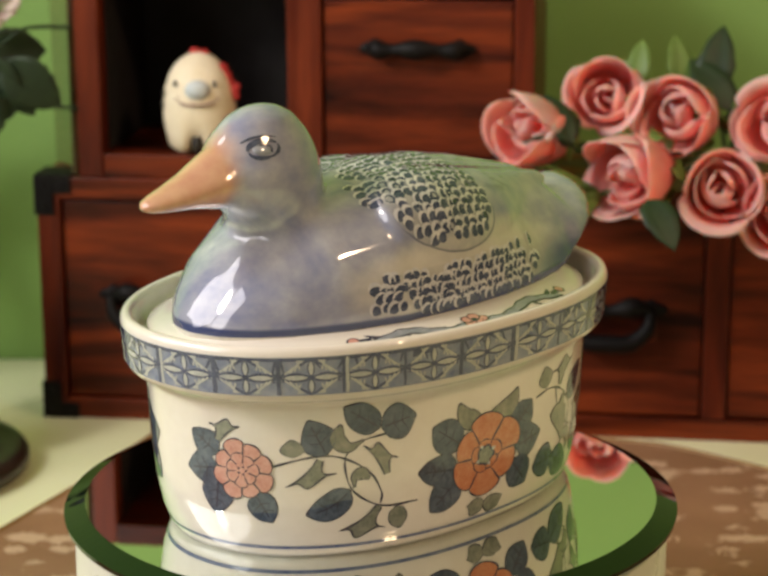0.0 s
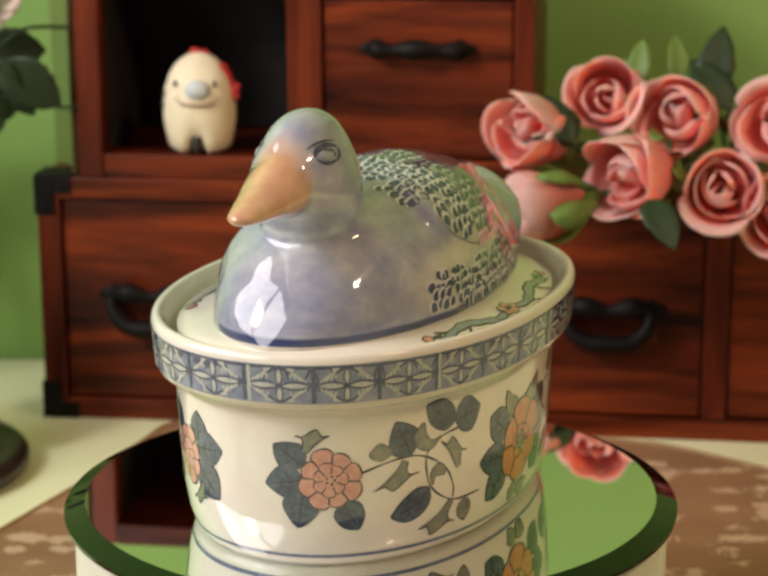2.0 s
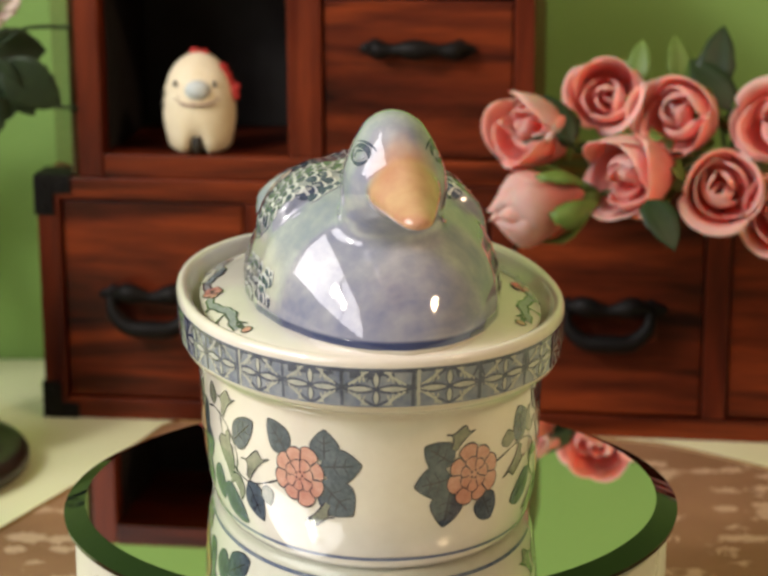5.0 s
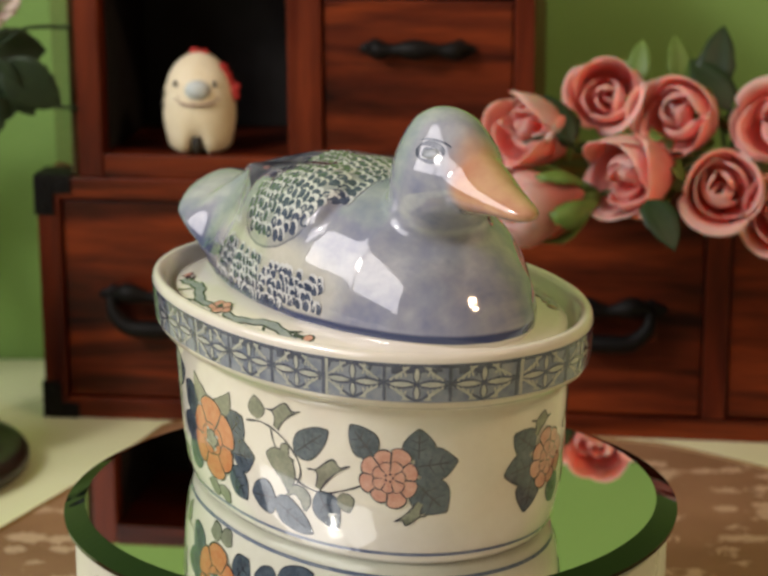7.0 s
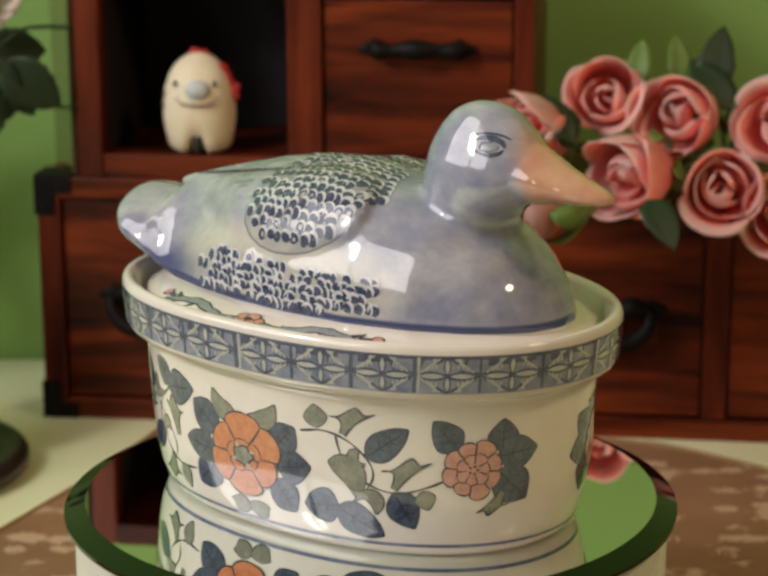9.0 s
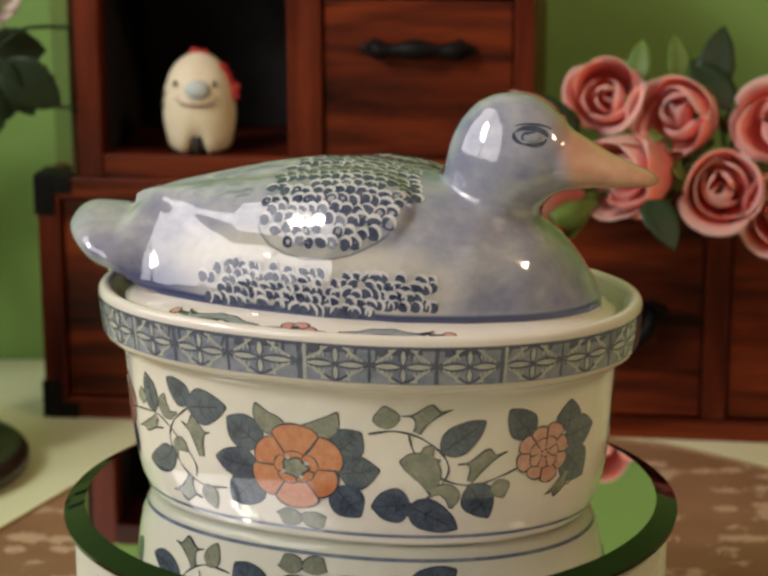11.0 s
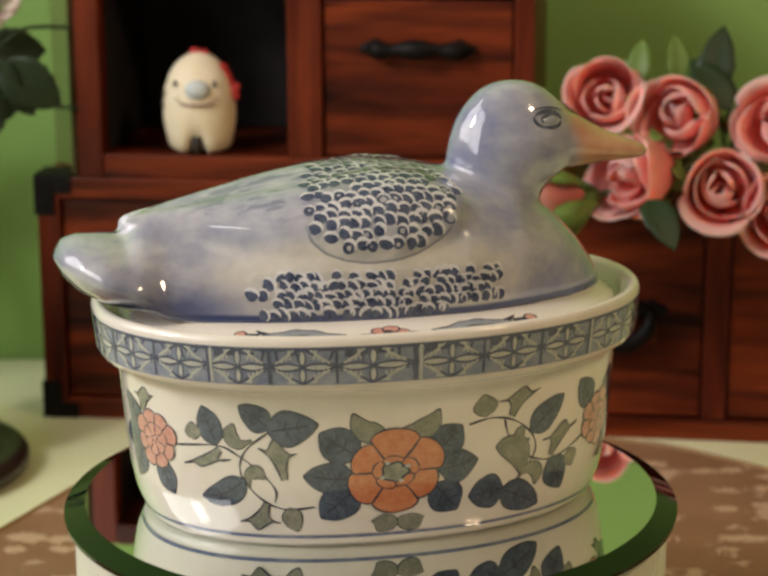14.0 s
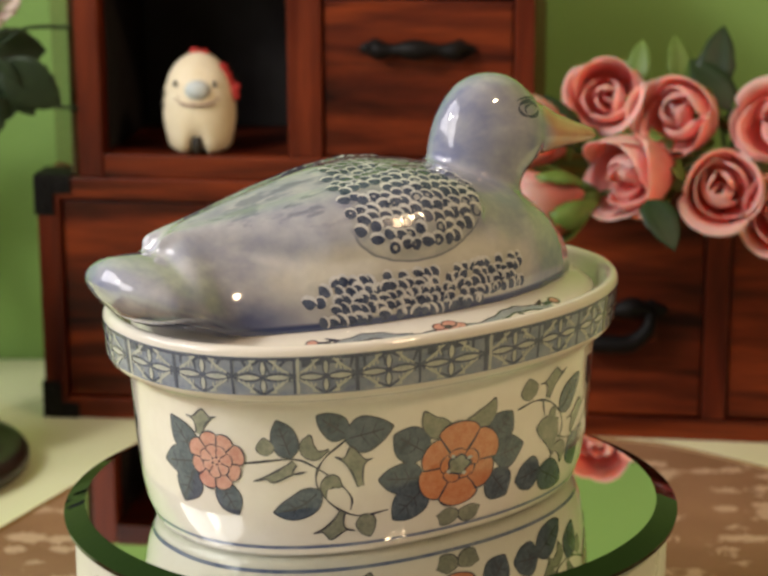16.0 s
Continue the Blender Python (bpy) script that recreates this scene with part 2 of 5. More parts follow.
def lower_chest():
    c = thing("lower_chest", "long red-brown wooden chest of drawers with black iron corners", "chest", CHEST)
    W, H, D = 0.52, 0.1345, 0.105
    boxed("back_panel", (0.004, D - 0.006, 0.004, W - 0.004, D, H - 0.01), SHADE_WOOD_IN, c)
    boxed("side_panel", (0.0, 0.0, 0.0, 0.0125, D, H - 0.0121), WOOD_Z, c)
    boxed("side_panel", (W - 0.0125, 0.0, 0.0, W, D, H - 0.0121), WOOD_Z, c)
    boxed("top_panel", (0.0, 0.0, H - 0.012, W, D, H), WOOD_X, c)
    boxed("bottom_rail", (0.0128, 0.0, 0.0, W - 0.0128, D - 0.008, 0.0115), WOOD_X, c)
    cuts = [0.0128, 0.113, 0.2445, 0.3565, W - 0.0128]
    stile = 0.0125
    for i, x in enumerate(cuts[1:-1]):
        boxed("stile", (x, 0.0005, 0.0118, x + stile, D - 0.008, H - 0.0123), WOOD_Z, c)
    for i, (a, b) in enumerate(zip(cuts, cuts[1:])):
        a2 = a + 0.0008 + (stile if i else 0)
        drawer(c, a2, 0.0125, b - 0.0008, H - 0.013, 0.0025, True, 0.535)
    bracket(c, 0.0, 0.0, 1, 1, D)
    bracket(c, 0.0, H, -1, 1, D)
    return c


def upper_chest():
    c = thing("upper_chest", "red-brown wooden cabinet with an open compartment and a drawer", "chest", CHEST @ pose(0.0238, 0.0015, 0.1345))
    W, H, D = 0.2425, 0.135, 0.098
    boxed("side_panel", (0, 0, 0, 0.0132, D, H), WOOD_Z, c)
    boxed("side_panel", (W - 0.0105, 0, 0, W, D, H), WOOD_Z, c)
    boxed("top_panel", (0.0134, 0, H - 0.012, W - 0.0107, D, H), WOOD_X, c)
    boxed("bottom_panel", (0.0134, 0.0008, 0, W - 0.0107, D, 0.0125), WOOD_X, c)
    boxed("back_panel", (0.0134, D - 0.005, 0.0127, W - 0.0107, D - 0.0005, H - 0.0122), SHADE_WOOD_IN, c)
    # board added to give the glossy dark strip left of the cabinet
    door = boxed("door", (-0.0035, 0.0, 0.0005, 0.0, 0.050, H - 0.001), WOOD_BOARD, c, 0.0005, "glossy dark board left of the cabinet")
    door.matrix_basis = pose(-0.0008, 0.004, 0, 0, 0, 27)
    boxed("divider", (0.1135, 0.0006, 0.0127, 0.1318, D - 0.0052, H - 0.0122), WOOD_Z, c)
    # dark sheet over the left panel's inner face, standing in for shade
    boxed("inner_lining", (0.0136, 0.012, 0.0128, 0.0146, D - 0.0055, H - 0.0124), SHADE_WOOD_IN, c)
    drawer(c, 0.1325, 0.0135, W - 0.0112, 0.0955, 0.003, True, 0.70, 0.061, 0.0045)
    drawer(c, 0.1325, 0.0975, W - 0.0112, H - 0.0128, 0.003, False)
    return c


lower_chest()
upper_chest()


# ---- turntable ----
def turntable():
    t = thing("turntable", "round ivory turntable with a clear mirror top", "turntable", back=False)
    bm = bmesh.new()
    lathe(bm, [(0.118, 0.002), (0.1245, 0.0032), (0.1255, 0.005), (0.1255, MIRROR_Z - 0.0077), (0.1245, MIRROR_Z - 0.0067), (0.1, MIRROR_Z - 0.0064)], 128)
    part("base", bm, BASE, t, "glossy ivory base")
    plate = new("mirror_plate")
    plate.parent = t
    bm = bmesh.new()
    lathe(bm, [(0.08, MIRROR_Z - 0.0061), (0.1285, MIRROR_Z - 0.0061), (0.1295, MIRROR_Z - 0.0056), (0.1297, MIRROR_Z - 0.0038), (0.1207, MIRROR_Z - 0.0001)], 160, caps=False)
    b = part("bevelled_edge", bm, BEVEL, plate, "dark green bevelled glass edge", smooth=False)
    bm = bmesh.new()
    bmesh.ops.create_circle(bm, cap_ends=True, segments=160, radius=0.1208, matrix=Matrix.Translation((0, 0, MIRROR_Z)))
    part("mirror", bm, MIRROR, plate, "clear round mirror", smooth=False)
    return plate


# ---- duck tureen ----
CX, CY = -0.0010, -0.0013


def squarish(phi):
    """Cosine and sine of an oval that is squarer at the tail end, at phi in degrees."""
    c, s = math.cos(radians(phi)), math.sin(radians(phi))
    e = 0.95 if c > 0 else 0.88
    return math.copysign(abs(c) ** e, c), math.copysign(abs(s) ** e, s)


def ring_at(a, b, z, n=192):
    turns = [squarish(360 * i / n) for i in range(n)]
    return [Vector((CX + a * c, CY + b * s, z)) for c, s in turns]


WALL_PROFILE = [(0.0, 0.0940, 0.0633), (0.0022, 0.0955, 0.0650), (0.0038, 0.0962, 0.0656), (0.010, 0.0988, 0.0672), (0.020, 0.1008, 0.0684),
                (0.035, 0.1024, 0.0694), (0.050, 0.1036, 0.0700), (0.062, 0.1048, 0.0704), (0.0655, 0.1058, 0.0712)]


def wall_at(z, phi, out=0.0):
    """A point on the bowl's outer wall at the ellipse angle phi in degrees."""
    zs = [p[0] for p in WALL_PROFILE]
    a = float(np.interp(z, zs, [p[1] for p in WALL_PROFILE])) + out
    b = float(np.interp(z, zs, [p[2] for p in WALL_PROFILE])) + out
    c, s = squarish(phi)
    return Vector((CX + a * c, CY + b * s, z))


def bowl(parent):
    bm = bmesh.new()
    rows = [(z, a, b) for z, a, b in WALL_PROFILE]
    rows += [(0.0668, 0.1085, 0.0745), (0.0685, 0.1119, 0.0772), (0.071, 0.1132, 0.0780), (0.0855, 0.1147, 0.0790), (0.0878, 0.1146, 0.0788),
             (0.0893, 0.1136, 0.0779), (0.0898, 0.1121, 0.0766), (0.0893, 0.1104, 0.0751), (0.0875, 0.1090, 0.0735), (0.080, 0.1076, 0.0722),
             (0.0785, 0.100, 0.066), (0.0785, 0.05, 0.04)]
    loft(bm, [ring_at(a, b, z) for z, a, b in rows])
    return part("bowl", bm, PORCELAIN, parent, "ivory glazed oval bowl with painted flowers")


# ---- painted decoration ----
def painted(name, c1, c2, scale=260):
    return mottled(name, c1, c2, scale, 0.09, 0.6, 0, 4)


BLUE = painted("slate_blue_paint", (0.032, 0.048, 0.082), (0.11, 0.14, 0.19), 140)
GREEN = painted("grey_green_paint", (0.15, 0.165, 0.13), (0.32, 0.32, 0.25), 140)
PINK = painted("pink_paint", (0.54, 0.23, 0.18), (0.68, 0.38, 0.31))
ORANGE = painted("orange_paint", (0.53, 0.16, 0.07), (0.64, 0.28, 0.14))
INK_LINE = painted("dark_ink_line", (0.028, 0.030, 0.055), (0.06, 0.06, 0.085))
WASH = painted("blue_wash", (0.10, 0.13, 0.25), (0.31, 0.335, 0.40), 60)
WASH_LINE = painted("deep_blue_line", (0.018, 0.025, 0.075), (0.085, 0.10, 0.18), 120)
PALE = painted("pale_petal_paint", (0.34, 0.36, 0.37), (0.55, 0.55, 0.51), 150)
EYE_RING = painted("eye_ring_glaze", (0.035, 0.05, 0.09), (0.12, 0.14, 0.19))
EYE_GLAZE = painted("eye_glaze", (0.24, 0.27, 0.32), (0.40, 0.42, 0.44))

SPAN = [-180 + 180 * i / 720 for i in range(721)]
ARC = [0.0]
for p, q in zip(SPAN, SPAN[1:]):
    ARC.append(ARC[-1] + math.hypot(0.1024 * (math.cos(radians(q)) - math.cos(radians(p))), 0.0694 * (math.sin(radians(q)) - math.sin(radians(p)))))
ARC = [a - ARC[360] for a in ARC]


class Brush:
    """Paints glaze shapes on one long side of the bowl; s runs along the wall and z up it, in millimetres."""

    def __init__(self, parent, turn):
        self.parent, self.turn = parent, turn

    def spot(self, s, z, out):
        s /= 1000
        if abs(s) <= ARC[-1]:
            phi = float(np.interp(s, ARC, SPAN))
        else:
            phi = -90 + 90 * s / ARC[-1]
        return wall_at(z / 1000, phi + self.turn, out)

    def sheet(self, name, grid, out, material, label=""):
        bm = bmesh.new()
        rows = [[bm.verts.new(self.spot(s, z, out)) for s, z in row] for row in grid]
        for a, b in zip(rows, rows[1:]):
            for i in range(len(a) - 1):
                bm.faces.new((a[i], a[i + 1], b[i + 1], b[i]))
        bmesh.ops.recalc_face_normals(bm, faces=bm.faces)
        return part(name, bm, material, self.parent, label)

    def blade(self, name, path, widths, out, material, across=4):
        """A strip along a path of (s, z), with a width at each point."""
        grid = []
        for i, (s, z) in enumerate(path):
            a, b = path[max(i - 1, 0)], path[min(i + 1, len(path) - 1)]
            d = math.hypot(b[0] - a[0], b[1] - a[1]) or 1
            nx, nz = -(b[1] - a[1]) / d, (b[0] - a[0]) / d
            grid.append([(s + nx * widths[i] * (k / across - 0.5), z + nz * widths[i] * (k / across - 0.5)) for k in range(across + 1)])
        return self.sheet(name, grid, out, material)

    def outlined(self, name, path, widths, material, line=0.95):
        ob = self.blade(name, path, widths, 0.00022, material)
        a, b, c, d = path[0], path[1], path[-2], path[-1]
        longer = [(a[0] + (a[0] - b[0]) * 0.25, a[1] + (a[1] - b[1]) * 0.25)] + path[1:-1] + [(d[0] + (d[0] - c[0]) * 0.4, d[1] + (d[1] - c[1]) * 0.4)]
        edge = self.blade("outline", longer, [w + line for w in widths], 0.00012, INK_LINE)
        return ob

    def leaf(self, s0, z0, s1, z1, w, material, bend=0.0):
        path, widths = [], []
        nx, nz = -(z1 - z0), s1 - s0
        for i in range(13):
            t = i / 12
            k = bend * math.sin(math.pi * t)
            path.append((s0 + (s1 - s0) * t + nx * k, z0 + (z1 - z0) * t + nz * k))
            widths.append(w * 1.16 * (math.sin(math.pi * t ** 0.82) ** 0.66) * (1 + 0.06 * math.sin(7 * t + s0)) if 0 < i < 12 else 0.15)
        ob = self.outlined("leaf", path, widths, material)
        if material is BLUE:
            self.blade("vein", path[1:11], [0.55] * 10, 0.00031, INK_LINE, 1)
            for k in (4, 7):
                for q in (-1, 1):
                    d = ((path[k + 1][0] - path[k][0]), (path[k + 1][1] - path[k][1]))
                    step = widths[k] * 0.3 / (math.hypot(*d) or 1)
                    far = (path[k][0] + d[0] * 1.4 - q * d[1] * step, path[k][1] + d[1] * 1.4 + q * d[0] * step)
                    self.blade("vein", [path[k], ((path[k][0] + far[0]) / 2, (path[k][1] + far[1]) / 2), far], [0.45, 0.4, 0.2], 0.00031, INK_LINE, 1)
        return ob

    def stem(self, *pts):
        path = [(p.x, p.y) for p in spline([(s, z, 0) for s, z in pts], 7)]
        n = len(path)
        self.blade("stem", path, [0.75 + 0.25 * math.sin(i * 0.7) for i in range(n)], 0.00016, INK_LINE, 1)

    def fan(self, s0, z0, s1, z1, s2, z2, material):
        """Trumpet leaf: a narrow foot that flares to a wavy rim between two pointed tips."""
        foot, a, b = Vector((s0, z0)), Vector((s1, z1)), Vector((s2, z2))
        a, b = a + (a - b) * 0.06, b + (b - a) * 0.06
        axis = (a + b) / 2 - foot
        side = Vector((axis.y, -axis.x)).normalized() * 1.3
        if side.dot(a - b) < 0:
            side = -side

        def arm(tip, off, v):
            p, c = foot + off, foot + axis * 0.86 + off * 1.5
            return p * (1 - v) ** 2 + c * 2 * v * (1 - v) + tip * v * v

        def rim(u):
            return a.lerp(b, u) + axis * (0.40 * math.sin(math.pi * u) ** 2 - 0.20 * math.sin(2 * math.pi * u) ** 2)

        def at(u, v):
            return arm(a, side, v).lerp(arm(b, -side, v), u) + (rim(u) - a.lerp(b, u)) * v ** 2.5
        self.sheet("scroll_leaf", [[tuple(at(u / 10, v / 10)) for u in range(11)] for v in range(11)], 0.00022, material)
        edge = [at(0, v / 10) for v in range(10)] + [rim(u / 14) for u in range(15)] + [at(1, v / 10) for v in range(9, -1, -1)]
        self.blade("outline", [tuple(p) for p in edge], [0.6 + 0.2 * math.sin(i * 0.9 + s0) for i in range(len(edge))], 0.00027, INK_LINE, 1)

    def comma(self, s0, z0, s1, z1, material):
        """A curled bud on a thin hooked stalk."""
        d = math.hypot(s1 - s0, z1 - z0)
        nx, nz = -(z1 - z0) / d, (s1 - s0) / d
        path = [(p.x, p.y) for p in spline([(s0, z0, 0), ((s0 + s1) / 2 + nx * d * 0.35, (z0 + z1) / 2 + nz * d * 0.35, 0), (s1 + nx * d * 0.12, z1 + nz * d * 0.12, 0), (s1 - nx * d * 0.45, z1 - nz * d * 0.45, 0)], 5)]
        n = len(path) - 1
        self.outlined("bud", path, [max(0.5, min(6.0, d * 0.75) * math.sin(math.pi * (i / n) ** 1.5) ** 0.8) for i in range(n + 1)], material)

    def disc(self, name, s, z, r, out, material, wobble=0.0, n=24, phase=0.0, lobes=5):
        grid = []
        for k in range(5):
            grid.append([(s + r * (k / 4) * (1 + wobble * math.cos(lobes * math.tau * i / n + phase)) * math.cos(math.tau * i / n),
                          z + r * (k / 4) * (1 + wobble * math.cos(lobes * math.tau * i / n + phase)) * math.sin(math.tau * i / n)) for i in range(n + 1)])
        grid[0] = [(s + 0.02 * math.cos(math.tau * i / n), z + 0.02 * math.sin(math.tau * i / n)) for i in range(n + 1)]
        return self.sheet(name, grid, out, material)

    def petals(self, s, z, r0, r1, count, phase, material, out, line=0.65):
        """A ring of scalloped petals, each with an ink outline."""
        for i in range(count):
            a = math.tau * i / count + phase
            grow = 1 + 0.07 * math.sin(i * 2.4 + s)

            def at(u, v):
                far = r1 * grow * (0.76 + 0.24 * math.sqrt(max(0.0, 1 - (0.9 * u) ** 2)))
                q, rr = a + u * math.pi / count, r0 + (far - r0) * v
                return (s + rr * math.cos(q), z + rr * math.sin(q))
            self.sheet("petal", [[at(u / 4, v / 4) for u in range(-4, 5)] for v in range(5)], out, material)
            edge = [at(-1, v / 4) for v in range(4)] + [at(u / 5, 1) for u in range(-5, 6)] + [at(1, v / 4) for v in range(3, -1, -1)]
            self.blade("petal_outline", edge, [line * (0.8 + 0.3 * math.sin(k * 0.8 + i)) for k in range(len(edge))], out + 0.00004, INK_LINE, 1)

    def pink_flower(self, s, z, r):
        self.petals(s, z, r * 0.48, r, 8, 0.3, PINK, 0.00036)
        self.petals(s, z, r * 0.20, r * 0.56, 7, 0.1, PINK, 0.00044, 0.5)
        self.disc("heart", s, z, r * 0.22, 0.00052, PINK, 0.06, 16)
        for i in range(5):
            a = math.tau * i / 5
            self.disc("stamen", s + r * 0.13 * math.cos(a), z + r * 0.13 * math.sin(a), r * 0.045, 0.00056, INK_LINE, 0.1, 8, i)

    def orange_flower(self, s, z, r):
        self.petals(s, z, r * 0.36, r * 1.04, 6, math.pi / 2, ORANGE, 0.00036, 0.75)
        self.petals(s, z, r * 0.16, r * 0.44, 5, 0.4, ORANGE, 0.00044, 0.55)
        self.disc("centre", s, z, r * 0.27, 0.00052, INK_LINE, 0.10, 18, 0, 5)
        self.disc("centre", s, z, r * 0.22, 0.00056, GREEN, 0.14, 18, 0, 5)
        for i in range(4):
            a = math.tau * i / 4 + 0.5
            self.disc("stamen", s + r * 0.27 * math.cos(a), z + r * 0.27 * math.sin(a), r * 0.05, 0.0006, PALE, 0.1, 8, i)

    def right_half(self):
        self.stem((22.0, 48.0), (32.0, 49.5), (42.0, 47.0), (50.5, 40.5), (53.5, 33.5), (50.0, 26.5), (45.5, 22.0))
        self.stem((37.5, 48.0), (39.5, 41.5), (44.5, 35.0), (53.0, 29.0), (64.0, 27.0), (75.0, 30.0), (83.5, 33.5))
        self.leaf(29.5, 50.5, 28.0, 59.5, 8, GREEN, 0)
        self.fan(40.5, 49.0, 35.5, 56.0, 53.0, 58.5, GREEN)
        self.leaf(50.5, 41.0, 67.0, 53.0, 10, BLUE, 0)
        self.fan(62.0, 28.5, 58.0, 36.0, 76.0, 40.0, GREEN)
        self.comma(50.0, 37.5, 45.5, 41.5, GREEN)
        self.leaf(34.5, 37.0, 46.5, 24.0, 9.5, GREEN, 0.28)
        self.comma(45.5, 22.0, 55.0, 22.0, GREEN)
        self.leaf(62.0, 27.0, 71.0, 13.0, 11, BLUE, 0)
        self.leaf(73.5, 28.5, 76.5, 21.0, 6.5, GREEN, 0)
        self.leaf(38.5, 19.0, 23.5, 17.5, 12.5, BLUE, 0)
        self.leaf(38.0, 18.5, 58.0, 8.5, 11, BLUE, 0)
        self.leaf(87.5, 45.5, 77.5, 57.0, 10, BLUE, 0)
        self.leaf(105.0, 44.5, 105.0, 57.5, 10, BLUE, 0)
        self.leaf(103.5, 42.5, 119.5, 44.5, 11.5, BLUE, 0)
        self.leaf(103.5, 36.5, 116.0, 24.0, 13.5, BLUE, 0)
        self.fan(106.0, 27.5, 96.5, 19.5, 108.0, 22.0, GREEN)
        self.pink_flower(93.5, 37.5, 12.2)

    def middle(self):
        self.leaf(-17.0, 39.0, -30.5, 48.5, 13, BLUE, 0)
        self.leaf(-18.5, 29.0, -37.0, 31.0, 11.5, BLUE, 0)
        self.leaf(-18.0, 25.0, -31.0, 13.5, 13, BLUE, 0)
        self.leaf(9.0, 38.0, 19.0, 48.0, 11.5, BLUE, 0)
        self.leaf(10.5, 30.5, 26.0, 33.0, 11.5, BLUE, 0)
        self.leaf(9.0, 24.5, 18.5, 13.0, 12, BLUE, 0)
        self.leaf(-6.5, 47.5, -18.0, 56.0, 7, GREEN, 0.22)
        self.leaf(-3.0, 47.5, 10.0, 55.5, 7, GREEN, -0.22)
        self.leaf(-8.0, 13.5, -10.0, 6.5, 7.5, GREEN, 0.15)
        self.leaf(1.0, 13.0, 3.5, 6.5, 7.5, GREEN, -0.15)
        self.orange_flower(-4.5, 31.5, 16.2)

    def left_half_tail(self):
        self.stem((-93.5, 40.5), (-73.5, 42.5), (-64.0, 39.0), (-54.0, 31.5), (-49.0, 25.0), (-49.5, 20.0))
        self.stem((-51.0, 49.0), (-60.0, 42.0), (-63.5, 35.0), (-62.0, 28.5), (-55.0, 21.0), (-45.5, 17.0), (-33.5, 18.0))
        self.leaf(-83.5, 44.0, -84.5, 51.0, 6, GREEN, 0)
        self.leaf(-73.5, 43.0, -78.5, 58.0, 9.5, BLUE, 0)
        self.comma(-58.0, 45.5, -66.5, 48.0, GREEN)
        self.leaf(-50.0, 51.0, -62.0, 59.5, 9, BLUE, 0)
        self.leaf(-51.0, 49.5, -31.5, 52.5, 12, BLUE, 0)
        self.fan(-72.0, 41.0, -88.5, 33.5, -68.5, 37.0, GREEN)
        self.fan(-45.0, 29.5, -54.5, 42.5, -40.5, 40.5, GREEN)
        self.comma(-60.0, 26.0, -56.0, 32.0, GREEN)
        self.leaf(-62.0, 29.0, -81.5, 20.5, 9.5, BLUE, 0.1)
        self.fan(-53.0, 19.5, -65.0, 11.0, -49.0, 11.0, GREEN)
        self.leaf(-44.0, 17.5, -41.5, 7.5, 7, GREEN, 0)
        self.leaf(-115.0, 41.0, -125.5, 55.5, 9.5, BLUE, 0)
        self.leaf(-116.0, 36.5, -123.0, 21.0, 10.5, BLUE, 0)
        self.leaf(-115.5, 39.0, -131.0, 36.0, 10, BLUE, 0)
        self.leaf(-104.5, 31.5, -97.5, 19.0, 9.5, BLUE, 0)
        self.fan(-112.5, 50.5, -117.0, 57.5, -104.5, 58.5, GREEN)
        self.pink_flower(-105.5, 40.5, 12.2)

    def left_half_head(self):
        self.stem((-100.0, 39.0), (-87.0, 42.5), (-76.0, 43.5), (-66.5, 40.5), (-58.0, 34.0), (-54.0, 26.0), (-54.5, 21.5))
        self.stem((-49.0, 50.5), (-61.5, 48.5), (-68.0, 44.0), (-69.0, 36.5), (-65.5, 27.5), (-54.0, 20.5), (-37.5, 20.0))
        self.leaf(-89.5, 43.5, -90.0, 50.5, 7.5, GREEN, 0)
        self.leaf(-76.5, 44.0, -83.0, 58.0, 11.5, BLUE, 0)
        self.comma(-61.5, 48.5, -71.5, 51.0, GREEN)
        self.leaf(-54.5, 53.0, -68.5, 62.5, 10.5, BLUE, 0)
        self.leaf(-53.5, 53.0, -39.0, 56.0, 12.5, BLUE, 0)
        self.fan(-79.0, 42.0, -92.0, 31.5, -73.5, 36.0, GREEN)
        self.fan(-51.5, 33.5, -60.5, 46.0, -47.5, 40.0, GREEN)
        self.comma(-65.5, 29.5, -61.5, 34.5, GREEN)
        self.leaf(-67.5, 28.5, -85.0, 19.5, 10, BLUE, 0.1)
        self.fan(-55.0, 20.5, -71.5, 11.5, -53.5, 11.0, GREEN)
        self.leaf(-47.5, 19.0, -46.0, 9.5, 7, GREEN, 0)
        self.leaf(-120.0, 43.5, -130.5, 51.5, 10, BLUE, 0)
        self.leaf(-120.5, 37.5, -134.0, 35.5, 11.5, BLUE, 0)
        self.leaf(-120.5, 33.0, -123.0, 18.0, 11, BLUE, 0)
        self.leaf(-105.5, 28.0, -99.5, 16.5, 10.5, BLUE, 0)
        self.fan(-119.5, 49.0, -122.0, 55.5, -110.5, 55.5, GREEN)
        self.pink_flower(-110.0, 37.5, 12.4)

    def draw(self, head):
        """One long side: a pink flower at each end, an orange one between; the two sides differ at the first flower."""
        (self.left_half_head if head else self.left_half_tail)()
        self.middle()
        self.right_half()


def band_point(phi, z, out):
    k = (z - 0.071) / 0.0145
    c, s = squarish(phi)
    return Vector((CX + (0.1132 + 0.0015 * k + out) * c, CY + (0.0780 + 0.0010 * k + out) * s, z))


